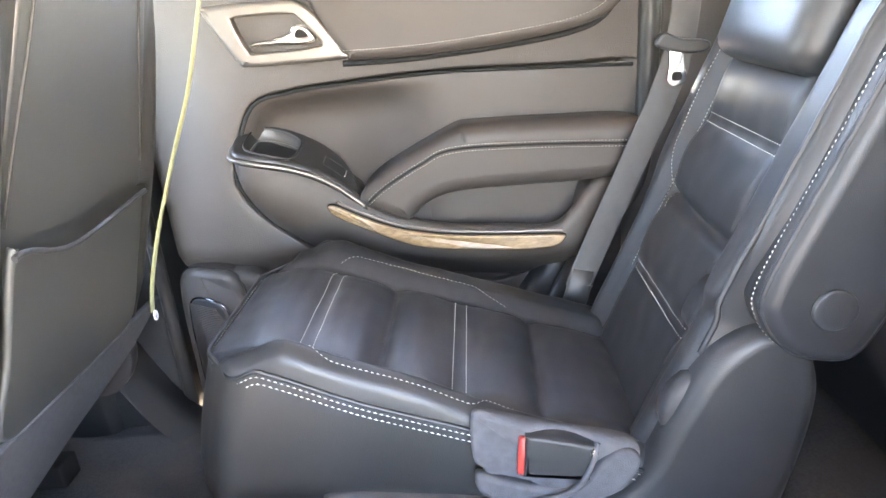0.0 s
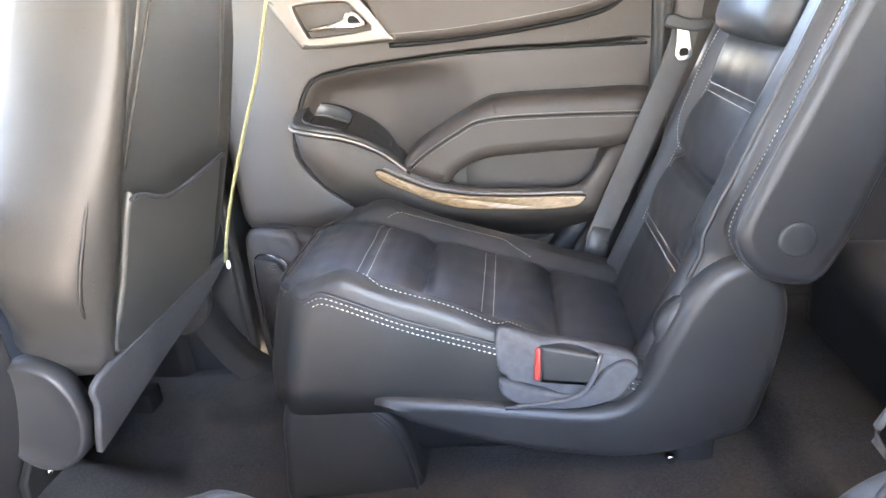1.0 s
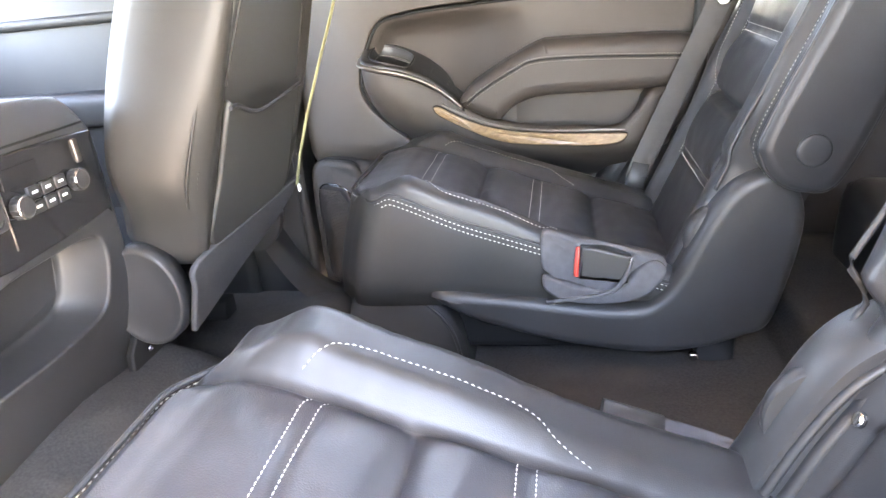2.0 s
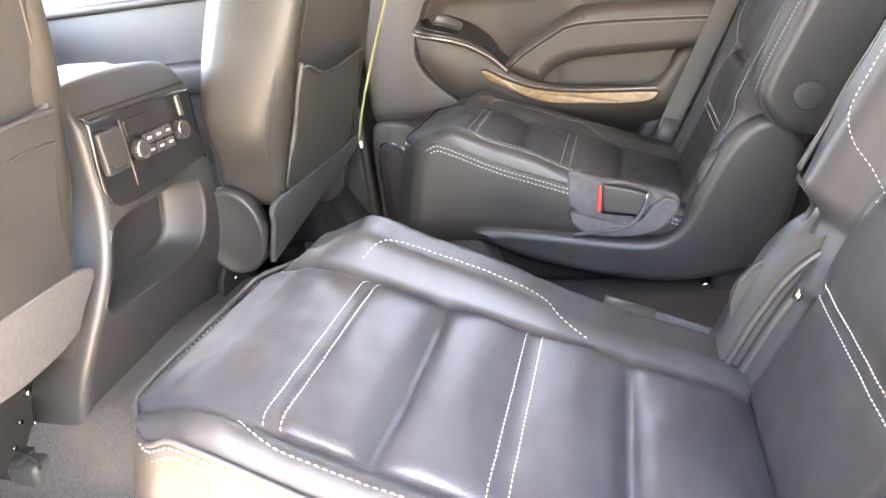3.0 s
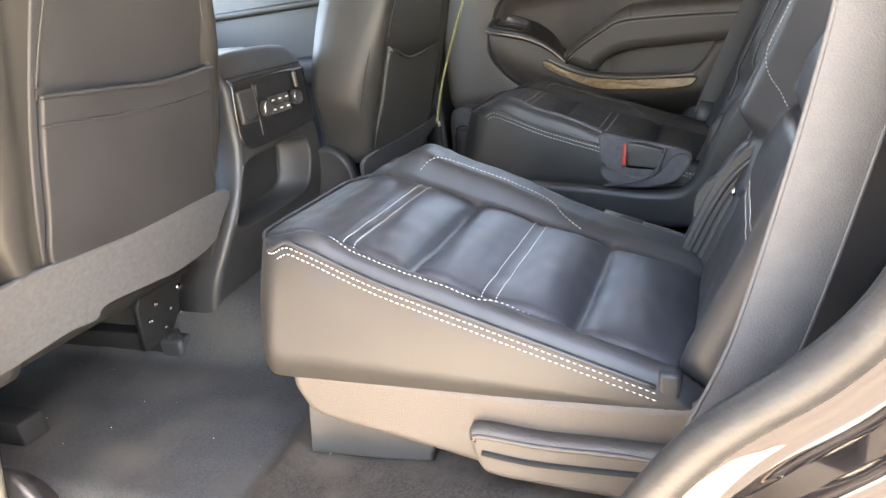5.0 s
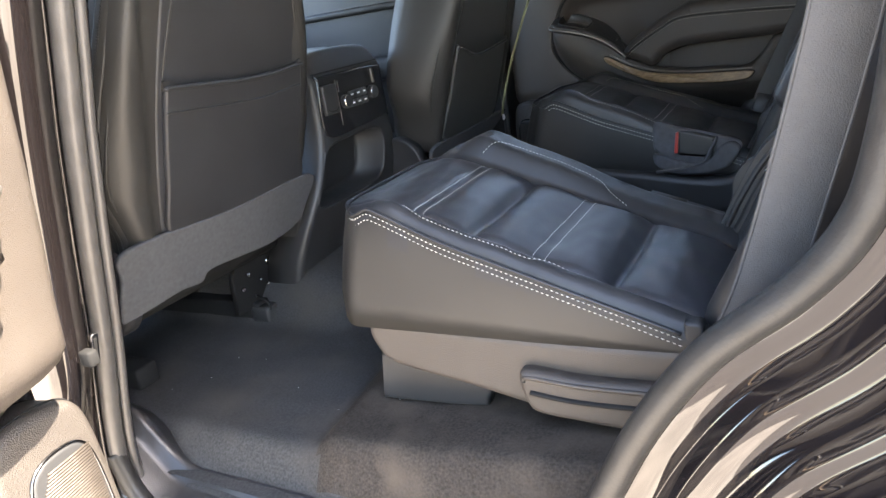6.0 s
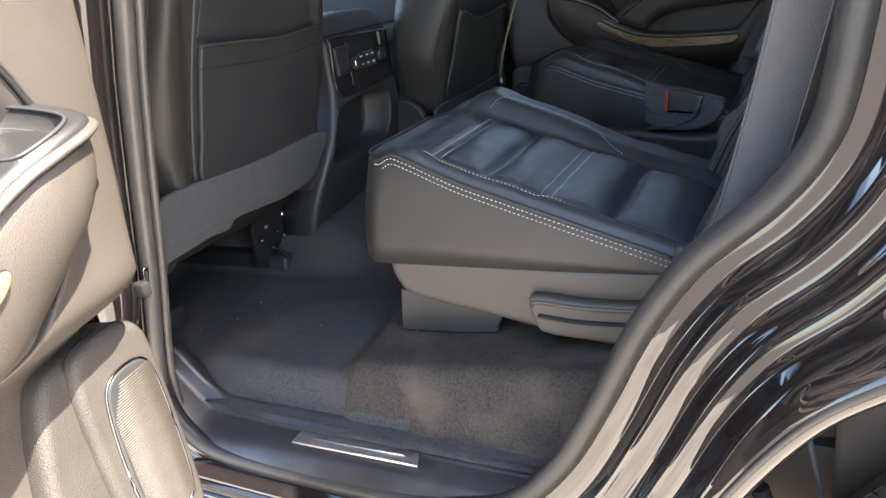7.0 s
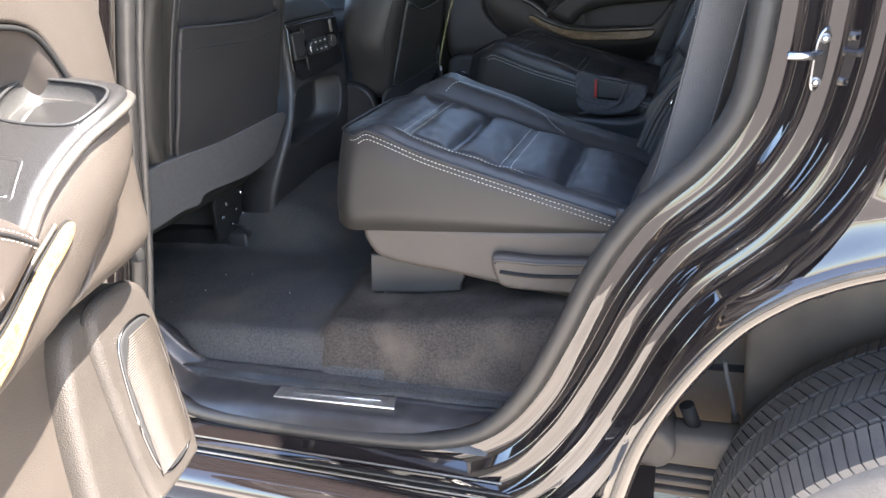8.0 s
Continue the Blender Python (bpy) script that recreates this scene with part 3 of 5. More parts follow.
def folded_armrest(B, N, sg, chair_thing, shift, lift):
    """Armrest swung up beside the backrest, inboard."""
    out = [(0.02, -0.105), (0.0, -0.07), (-0.002, -0.03), (0.02, 0.01), (0.06, 0.028), (0.2, 0.03), (0.38, 0.03), (0.44, 0.01), (0.46, -0.03), (0.45, -0.075), (0.40, -0.10), (0.2, -0.105), (0.08, -0.112)]

    def A(p, o):
        return B(p[0] + 0.100, -o + shift, p[1] + lift)

    arm = part("armrest", pad(out, lambda a, b, h: A((a, b), 0.190 + h), 0.0, 0.062, 0.020, n=6), LEATHER, chair_thing, "folded-up black leather armrest with round cap")
    lp = spline([Vector(p) for p in out], 6, True)
    rim = [A(p, 0.241) for p in offset(lp, 0.004)]
    part("piping", tube(rim + rim[:1], 0.0035, 6), LEATHER, arm)
    dsh = [A(p, 0.228) for p in offset(lp, -0.001)]
    part("stitching", dashes(dsh + dsh[:1], 0.0045, 0.0018, 0.0008, None, N), THREAD, arm, "pale thread stitching")
    part("cap", disc(A((0.063, -0.047), 0.2535), (0, -sg, 0), 0.024, 0.004, 0.003), PLASTIC, arm, "round black plastic pivot cap")


folded_armrest(FB, FN, 1, far_chair, -0.006, -0.018)
folded_armrest(NB, NN, -1, near_chair, 0.0, -0.045)


# ---- front seats, seen from behind ----
def front_seat(yc, half, base, label, sg, cord, pc=0.0):
    st = thing("front_seat", label, "car seat", "front seats", at=(base[0], yc, FLOOR))
    tilt = math.atan(0.34)
    U, N = Vector((math.sin(tilt), 0, math.cos(tilt))), Vector((math.cos(tilt), 0, -math.sin(tilt)))
    O = Vector((base[0], yc, base[1]))

    def B(u, o, h):
        return O + U * u + Vector((0, sg * o, 0)) + N * h

    def face(u, v):
        av = abs(v)
        return 0.0 - 0.03 * step(av, 0.80, 1.0) - 0.012 * (1 - step(av, 0.66, 0.74)) + 0.001 * noise.noise((u * 15, v * 5, yc))

    def wide(u):
        return 1.0 - 0.27 * step((u + 0.06) / 0.78, 0.22, 0.85) - 0.17 * (1 - step(u, 0.0, 0.14))

    back = part("backrest", soft(-0.06, 0.72, half, face, lambda u: -0.15 - 0.03 * math.sin(max(0, u) * 4), B, R=0.07, r=0.03, na=60, nb=44, sag=0.03, taper=lambda u: wide(0.78 * u - 0.06)), LEATHER_SIDE, st, "leather-covered seat back")
    w = 0.176 if sg > 0 else 0.196
    panel = [(-w * 1.05, 0.01), (-w * 1.04, 0.25), (-w * 0.86, 0.50), (-w * 0.7, 0.64), (0, 0.66), (w * 0.7, 0.64), (w * 0.86, 0.50), (w * 1.04, 0.25), (w * 1.05, 0.01), (w * 0.9, -0.02), (0, -0.02), (-w * 0.9, -0.02)]
    # passenger's panel and pocket take the lit copy, the driver's the plain leather
    part("back_panel", pad([(b, a) for b, a in panel], lambda a, b, h: B(b, a + pc, h), -0.015, 0.006, 0.005, n=5), LEATHER_LIT if sg > 0 else LEATHER, st, "black seat-back panel")
    ua, ub = (0.254, 0.240) if sg > 0 else (0.287, 0.296)
    dip = 0.030 if sg > 0 else 0.006
    pk = [(-w * 1.0, 0.0), (-w * 0.98, 0.12), (-w * 0.95, ua), (-w * 0.8, ua), (-w * 0.2, ua - dip), (w * 0.85, ub), (w * 0.95, ub), (w * 0.99, 0.12), (w * 0.93, 0.0), (0, -0.01)]
    pocket = part("map_pocket", pad(pk, lambda a, b, h: B(b, a + pc, h), -0.010, 0.012, 0.006, n=6), LEATHER_LIT if sg > 0 else LEATHER, st, "slack leather map pocket")
    for k, r in ((0.0, 0.0045), (0.045, 0.0022))[:1 if sg > 0 else 2]:
        rim = spline([(-w * 0.95, ua - k), (-w * 0.8, ua - k), (-w * 0.2, ua - dip - k), (w * 0.85, ub - k), (w * 0.95, ub - k)], 8)
        part("pocket_hem", tube([B(b, a + pc, 0.003) for a, b in rim], r, 6), LEATHER, pocket)
    for s in (-1, 1):
        part("seam", tube([B(u, s * half * 0.955 * wide(u), face(u, 0.955)) for u in np.linspace(0.0, 0.66, 24)], 0.003, 6), LEATHER_SIDE, st)
        part("stitching", dashes([B(u, s * half * 0.90 * wide(u), face(u, 0.90) + 0.0006) for u in np.linspace(0.02, 0.64, 40)], 0.005, 0.004, 0.0007, None, N), LEATHER, st)
    for s in (-1, 1):
        part("seam", tube([B(u, pc + s * w * (0.97 - 0.30 * step(u, 0.25, 0.6)), -0.008) for u in np.linspace(0.29, 0.64, 20)], 0.0022, 6), LEATHER_SIDE, st)
    if sg < 0:
        zp = [B(u, half * 1.005 * wide(u), -0.045 + 0.012 * step(-u, -0.08, 0.08)) for u in np.linspace(-0.06, 0.62, 40)]
        part("side_strip", strap(zp, 0.026, 0.005, (1, 0.35, 0)), LEATHER_SIDE, st, "dark closing strip with a zip")
        part("zip", dashes([p + Vector((0.002, -0.0045, 0)) for p in zp], 0.003, 0.002, 0.0022, None, (0, -1, 0)), LEATHER_SIDE, st)
    # felt skirt below the pocket
    if sg > 0:
        fl = [(-0.232, -0.010), (-0.232, -0.07), (-0.222, -0.150), (-0.205, -0.160), (-0.09, -0.128), (0.0, -0.102), (0.14, -0.072), (0.225, -0.038), (0.262, -0.012), (0.258, -0.002), (0, -0.004)]
    else:
        fl = [(-0.262, 0.015), (-0.253, -0.06), (-0.220, -0.104), (-0.124, -0.122), (-0.034, -0.116), (0.070, -0.108), (0.094, -0.128), (0.150, -0.122), (0.209, -0.126), (0.285, -0.130), (0.292, -0.115), (0.285, -0.04), (0.266, 0.020), (0.0, 0.012)]
    part("felt_skirt", pad(fl, lambda a, b, h: B(b, a, h), -0.006, 0.010, 0.004, n=5), FELT, st, "grey felt skirt")
    # recliner covers, side mechanism and rails
    for s in (-1, 1):
        c = B(-0.108, s * (half * 0.83 - 0.002), -0.090)
        loops = []
        for rr, h in ((1.0, 0.0), (1.0, 0.024), (0.97, 0.032), (0.92, 0.036), (0.86, 0.033), (0.5, 0.031), (0.05, 0.031)):
            loops.append([c + Vector((0.078 * rr * math.cos(q), s * sg * h, 0.098 * rr * math.sin(q))) for q in (2 * math.pi * k / 40 for k in range(40))])
        bm = bmesh.new()
        rings(bm, loops, True, True, True)
        cover = part("recliner_cover", bm, PLASTIC, st, "oval black recliner cover")
        part("screw", disc(c + Vector((-0.045, s * sg * 0.030, -0.005)), (0, s * sg, 0), 0.009, 0.005, sides=14), PLASTIC, cover)
    bx = base[0]
    # underside filled near-black, its shade put into the colour
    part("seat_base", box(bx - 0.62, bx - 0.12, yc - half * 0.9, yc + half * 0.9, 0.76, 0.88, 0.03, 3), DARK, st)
    for s in (-1, 1):
        y = yc + s * 0.175
        if s * sg > 0:
            part("seat_rail", box(bx - 0.60, bx - 0.20, y - 0.028, y + 0.028, 0.590, 0.640, 0.006), DARK, st)
            continue
        part("seat_rail", box(bx - 0.60, bx - 0.16, y - 0.028, y + 0.028, 0.590, 0.640, 0.006), DARK, st)
        plate = part("rail_bracket", pad([(-0.075, 0.625), (-0.080, 0.735), (-0.055, 0.770), (0.050, 0.770), (0.072, 0.735), (0.068, 0.625)], lambda a, b, h: Vector((bx - 0.185 + h + (b - 0.70) * 0.15, y + a, b)), 0.0, 0.014, 0.004, n=3, smooth_outline=False), DARK, st, "black pressed seat bracket")
        for a, b, r in ((0.045, 0.731, 0.009), (-0.03, 0.722, 0.006), (-0.052, 0.690, 0.006), (0.012, 0.692, 0.005), (0.040, 0.668, 0.006), (-0.012, 0.655, 0.005)):
            part("bolt", disc((bx - 0.172 + (b - 0.70) * 0.15, y + a, b), (1, 0, 0.1), r, 0.008, sides=12), CHROME if r > 0.008 else ZINC, plate, "small bright bolt")
        part("hook", tube(spline([(bx - 0.165, y - 0.02, 0.655), (bx - 0.140, y - 0.022, 0.652), (bx - 0.128, y - 0.022, 0.640), (bx - 0.128, y - 0.022, 0.622), (bx - 0.150, y - 0.022, 0.612)], 5), 0.003, 8), DARK, plate, "bent wire hook")
        part("rail_cap", box(bx - 0.19, bx - 0.125, y - 0.034, y + 0.034, 0.588, 0.632, 0.010, 3), PLASTIC, st)
    part("bolt", disc((bx - 0.245, yc - sg * (half - 0.012), 0.742), (0.5, -sg, 0.1), 0.013, 0.02, sides=12), CHROME, st, "bright seat bolt")
    if cord:
        pts = spline([B(0.55, 0.330, 0.0), B(0.40, 0.285, 0.014), B(0.28, 0.235, 0.018), B(0.16, 0.205, 0.018), B(0.06, 0.205, 0.016), B(-0.012, 0.235, 0.010)], 12)
        part("elastic_cord", strap(pts, 0.010, 0.003, (0.3, 1, 0)), CORD, st, "olive elastic cord hanging loose")
        part("cord_ring", tube([pts[-1] + Vector((0.004, 0.006 * math.cos(q), 0.008 * math.sin(q) - 0.008)) for q in np.linspace(0, 2 * math.pi, 14)], 0.0022, 6), PALE, st)
    return st


front_seat(0.42, 0.255, (-0.564, 0.92), "charcoal front passenger seat with a map pocket", 1, True)
front_seat(-0.462, 0.288, (-0.706, 0.935), "charcoal driver's seat with a map pocket", -1, False, -0.028)


def star(loop, c, n=72):
    """A closed 2D loop sampled at even angles round c."""
    out = []
    m = len(loop)
    for k in range(n):
        a = 2 * math.pi * k / n
        d = Vector((math.cos(a), math.sin(a)))
        best = 0.0
        for i in range(m):
            p, q = loop[i] - c, loop[(i + 1) % m] - c
            e = q - p
            den = d.x * e.y - d.y * e.x
            if abs(den) < 1e-12:
                continue
            t = (p.x * e.y - p.y * e.x) / den
            u = (p.x * d.y - p.y * d.x) / den
            if t > best and -1e-6 <= u <= 1 + 1e-6:
                best = t
        out.append(c + d * best)
    return out


def framed(outline, hole, to, base, height, r, depth, r2=0.006, n=6, smooth_hole=True, smooth_outline=True, count=96, centre=None):
    """A raised plate with a rounded rim and a hollow of that depth."""
    bm = bmesh.new()
    o = spline([Vector(p) for p in outline], n, True) if smooth_outline else [Vector(p) for p in outline]
    h = spline([Vector(p) for p in hole], n, True) if smooth_hole else [Vector(p) for p in hole]
    c = Vector(centre) if centre else sum(h, Vector((0, 0))) / len(h)
    o, h = star(o, c, count), star(h, c, count)
    t = base + height
    loops = [[to(p.x, p.y, base) for p in o]]
    for k in range(5):
        a = k / 4 * math.pi / 2
        loops.append([to(p.x, p.y, t - r * (1 - math.sin(a))) for p in offset(o, r * (1 - math.cos(a)))])
    rim, lip = offset(o, r), offset(h, -r2)
    for f in (0.12, 0.25, 0.38, 0.5, 0.62, 0.75, 0.88):
        loops.append([to(*p.lerp(q, f), t) for p, q in zip(rim, lip)])
    for k in range(4):
        a = k / 3 * math.pi / 2
        loops.append([to(p.x, p.y, t - r2 * (1 - math.cos(a))) for p in offset(h, -r2 * (1 - math.sin(a)))])
    loops.append([to(p.x, p.y, t - depth * 0.9) for p in offset(h, 0.001)])
    loops.append([to(p.x, p.y, t - depth) for p in offset(h, min(0.012, depth * 0.2))])
    rings(bm, loops, True, True, True)
    return bm


# ---- centre console ----
console = thing("centre_console", "black centre console with climate controls and a storage bin", "console", at=(-0.9, 0.04, FLOOR))
CX = -0.70
prof = [(-1.35, 0.50), (-1.35, 1.17), (-1.2, 1.205), (-0.95, 1.225), (-0.86, 1.222), (-0.81, 1.205), (-0.80, 1.17), (-0.80, 1.10), (-0.80, 1.0), (-0.80, 0.86), (-0.80, 0.75), (-0.80, 0.62), (-0.80, 0.50)]


def flare(y, z):
    """The console widens towards the floor on its open side."""
    return y - 0.115 * step(-z, -1.06, -0.70) * step(-y, -0.06, 0.10)


def console_ring(y, g):
    return [Vector((x if i < 5 else x - g * 0.5 - 0.07 * step(-z, -0.92, -0.62), flare(y, z), z - (g if z > 0.52 else 0))) for i, (x, z) in enumerate(prof)]


bm = bmesh.new()
rings(bm, [console_ring(-0.125, 0.03), console_ring(-0.115, 0.008), console_ring(-0.10, 0.0), console_ring(0.17, 0.0), console_ring(0.185, 0.008), console_ring(0.195, 0.03)], True, True, True)
part("body", bm, PLASTIC, console)


def cp(y, z, h):
    return Vector((CX + h - 0.080 * step(-z, -0.95, -0.60) - 0.03 * step(z, 1.14, 1.22), flare(y, z), z))


bin_out = [(-0.100, 0.855), (-0.112, 0.92), (-0.105, 0.972), (-0.07, 0.990), (0.03, 0.994), (0.115, 0.990), (0.138, 0.965), (0.132, 0.91), (0.115, 0.865), (0.07, 0.848), (-0.04, 0.842)]
fascia = [(-0.125, 0.50), (-0.128, 0.8), (-0.125, 1.1), (-0.118, 1.19), (-0.09, 1.215), (0.04, 1.222), (0.16, 1.215), (0.19, 1.19), (0.198, 1.1), (0.20, 0.8), (0.196, 0.50), (0.03, 0.50)]
part("fascia", framed(fascia, bin_out, cp, -0.11, 0.112, 0.018, 0.095, 0.006, n=6, count=128, centre=(0.015, 0.915)), PLASTIC, console, "black fascia with an open storage bin")
ctl = part("control_panel", pad([(-0.105, 1.02), (-0.105, 1.15), (-0.095, 1.16), (0.06, 1.16), (0.17, 1.155), (0.18, 1.14), (0.175, 1.03), (0.165, 1.02), (0.03, 1.01)], cp, 0.0, 0.006, 0.004, n=4), GLOSS, console, "gloss black control panel")
cover = part("outlet_cover", pad(rrect(-0.104, -0.046, 1.066, 1.138, 0.006), cp, 0.004, 0.012, 0.004, smooth_outline=False), PLASTIC, ctl, "square hinged outlet cover")
part("cover_lip", tube([cp(y, z, 0.0165) for y, z in spline([(-0.096, 1.082), (-0.088, 1.074), (-0.062, 1.074), (-0.054, 1.082)], 6)], 0.0014, 6), DARK, cover)
part("panel_divider", tube([cp(-0.036, z, 0.006) for z in np.linspace(1.03, 1.145, 8)], 0.0014, 6), SATIN, ctl)
part("display", pad(rrect(-0.028, 0.045, 1.112, 1.142, 0.004), cp, 0.004, 0.0035, 0.0015, smooth_outline=False), GLOSS, ctl, "small black display")
for y, z in ((-0.012, 1.086), (0.112, 1.090)):
    k = part("knob", disc((CX + 0.004, y, z), (1, 0, 0.1), 0.0165, 0.018, 0.003), PLASTIC, ctl)
    part("knob_ring", tube([Vector((CX + 0.020, y + 0.0158 * math.cos(q), z + 0.0158 * math.sin(q))) for q in np.linspace(0, 2 * math.pi, 24)], 0.0018, 6), CHROME, k, "chrome knob ring")
    for q in range(12):
        a = 2 * math.pi * q / 12
        part("grip", tube([Vector((CX + h, y + 0.0168 * math.cos(a), z + 0.0168 * math.sin(a))) for h in (0.006, 0.019)], 0.0012, 5), PLASTIC, k)
for y in (0.022, 0.050, 0.078):
    for z in (1.098, 1.076):
        b = part("button", pad(rrect(y - 0.012, y + 0.012, z - 0.0095, z + 0.0095, 0.002, 2), cp, 0.004, 0.006, 0.0015, smooth_outline=False, steps=2), PLASTIC, ctl)
        part("mark", pad(rrect(y - 0.006, y + 0.006, z - 0.0015, z + 0.0025, 0.0008, 2), cp, 0.0095, 0.0008, 0.0004, smooth_outline=False, steps=1), PALE, b)
part("vent", pad(rrect(0.128, 0.140, 1.112, 1.150, 0.003), cp, 0.003, 0.006, 0.002, smooth_outline=False), SATIN, ctl, "slim satin vent bar")
part("fascia_seam", tube([cp(y, 1.168, 0.002) for y in np.linspace(-0.11, 0.18, 20)], 0.0022, 6), DARK, console)


# ---- rear doors ----
def along(table, s, k):
    """Value k of a table of rows (s, ...) at s, by a smooth curve."""
    if s <= table[0][0]:
        return table[0][k]
    n = len(table)

    def grade(i):
        a, b = table[max(i - 1, 0)], table[min(i + 1, n - 1)]
        return (b[k] - a[k]) / (b[0] - a[0])
    for i in range(n - 1):
        a, b = table[i], table[i + 1]
        if s <= b[0]:
            w = b[0] - a[0]
            f = (s - a[0]) / w
            return (2 * f ** 3 - 3 * f * f + 1) * a[k] + (f ** 3 - 2 * f * f + f) * w * grade(i) + (3 * f * f - 2 * f ** 3) * b[k] + (f ** 3 - f * f) * w * grade(i + 1)
    return table[-1][k]


CARRIER = [(0.236, 1.130, 0.125, 1.095), (0.250, 1.154, 0.178, 1.045), (0.28, 1.152, 0.198, 1.000), (0.33, 1.136, 0.196, 0.960), (0.38, 1.112, 0.180, 0.925), (0.43, 1.078, 0.164, 0.895),
           (0.475, 1.040, 0.155, 0.868), (0.55, 1.000, 0.164, 0.845), (0.65, 0.982, 0.182, 0.825), (0.75, 0.978, 0.194, 0.815), (0.84, 0.976, 0.202, 0.815), (0.88, 1.010, 0.202, 0.825), (0.91, 1.048, 0.196, 0.845), (0.96, 1.055, 0.180, 0.900)]


def carrier_depth(s, z):
    zt, dd, zb = along(CARRIER, s, 1), along(CARRIER, s, 2), along(CARRIER, s, 3)
    f = min(1, max(0, (zt - z) / (zt - zb)))
    return dd + 0.006 * math.sin(f * math.pi) - (dd - 0.118) * f ** 2.6


def rear_door(place, label, name, tint, pod_s=0.0, pod_z=0.0, pod_d=0.0, low=0.088, front=((0.05, 0.52), (0.05, 0.9), (0.05, 1.45))):
    """place(s, d, z): s from the hinge rearwards, d inwards from the outer skin, z up. The trim falls back towards the hinge."""
    def to(s, d, z):
        fall = 0.030 * step(-s, -0.23, -0.04) + low * (1 - step(z, 0.82, 0.94))
        return place(s, d - fall * min(1, max(0, (d - 0.03) / 0.06)), z)

    def pod_to(a, b, h):
        return place(a + pod_s, h + pod_d - (0.010 * step(a, 0.05, 0.24) if pod_d else 0.05 * step(-a, -0.16, -0.04)), b + pod_z)

    dr = thing(name, label, "car door", "rear doors", at=to(0, 0, 0.5))

    def pl(a, b, h):
        return to(a, h, b)

    inward = pl(0, 0, 1) - pl(0, 0, 0)
    T = 0.125
    skin = [(front[0][0] - 0.05, 0.45), *[(a - 0.05, b) for a, b in front], (0.98, 1.46), (1.02, 1.30), (1.0, 1.05), (0.92, 0.90), (0.80, 0.74), (0.74, 0.55), (0.68, 0.44), (0.3, 0.43)]
    part("outer_skin", pad(skin, pl, -0.06, 0.03, 0.01, n=3, smooth_outline=False), PAINT, dr, "black painted outer skin")
    ins = [(0.245, 1.175), (0.285, 1.240), (0.36, 1.258), (0.44, 1.264), (0.65, 1.270), (0.85, 1.262), (1.02, 1.252), (1.03, 1.16), (1.0, 1.05), (0.89, 0.92), (0.80, 0.82), (0.62, 0.80), (0.45, 0.86), (0.33, 0.955), (0.268, 1.008), (0.226, 1.07), (0.226, 1.12)]
    edge = [*front, (0.09, 1.47), (0.9, 1.47), (1.05, 1.43), (1.06, 1.25), (1.03, 1.08), (0.91, 0.92), (0.80, 0.77), (0.70, 0.58), (0.64, 0.51), (0.4, 0.50), (0.24, 0.50)]
    part("trim_panel", framed(edge, ins, pl, -0.032, T + 0.032, 0.025, 0.062, 0.005, n=5, count=160, centre=(0.6, 1.06)), TRIM, dr, "dark taupe moulded trim panel")
    part("reveal", tube([pl(a, b, T - 0.003) for a, b in spline([(0.33, 0.96), (0.272, 1.012), (0.231, 1.07), (0.231, 1.12), (0.249, 1.172), (0.288, 1.235), (0.36, 1.252), (0.44, 1.258), (0.65, 1.264), (0.85, 1.256), (1.0, 1.248)], 10)], 0.0035, 8), DARK, dr)
    # soft panel set into the trim, bowed out towards its top
    inner = offset(spline([Vector(p) for p in ins], 6, True), 0.006)
    c = Vector((0.6, 1.06))
    st = star(inner, c, 120)
    bm = bmesh.new()
    loops = []
    for f in (1.0, 0.98, 0.95, 0.91, 0.86, 0.80, 0.72, 0.62, 0.5, 0.35, 0.1):
        row = []
        for p in st:
            q = c + (p - c) * f
            dip = 0.056 * step(-q.x, -0.66, -0.44) * (1 - step(q.y, 1.20, 1.268)) * step(1 - f, 0.0, 0.12)
            row.append(pl(q.x, q.y, T - 0.006 + 0.002 * step(q.y, 1.10, 1.2) * step(1 - f, 0.0, 0.06) - dip))
        loops.append(row)
    rings(bm, loops, True, False, True)
    part("inset_panel", bm, TRIM_SOFT, dr, "soft inset panel with a dark reveal")
    # padded upper roll with a stitched lower edge
    upper = [(0.398, 1.455), (0.42, 1.472), (0.6, 1.475), (0.9, 1.475), (0.99, 1.455), (1.0, 1.40), (0.965, 1.350), (0.90, 1.322), (0.75, 1.304), (0.6, 1.298), (0.5, 1.300), (0.478, 1.306), (0.446, 1.355), (0.42, 1.415)]
    up = part("upper_pad", pad(upper, pl, T - 0.012, 0.035, 0.018, n=5), TRIM_SOFT, dr, "soft padded upper roll")
    line = spline([(0.47, 1.304), (0.6, 1.302), (0.75, 1.309), (0.88, 1.322), (0.945, 1.345), (0.985, 1.40)], 12)
    part("stitching", dashes([pl(a, b + 0.016, T + 0.0235) for a, b in line], 0.0045, 0.0015, 0.0005, None, inward), THREAD, up, "pale thread stitching")
    part("seam_groove", tube([pl(a, b - 0.008, T + 0.004) for a, b in line], 0.006, 6), DARK, dr)
    # carrier below the shelf, with the pull rail
    bm = bmesh.new()
    loops = []
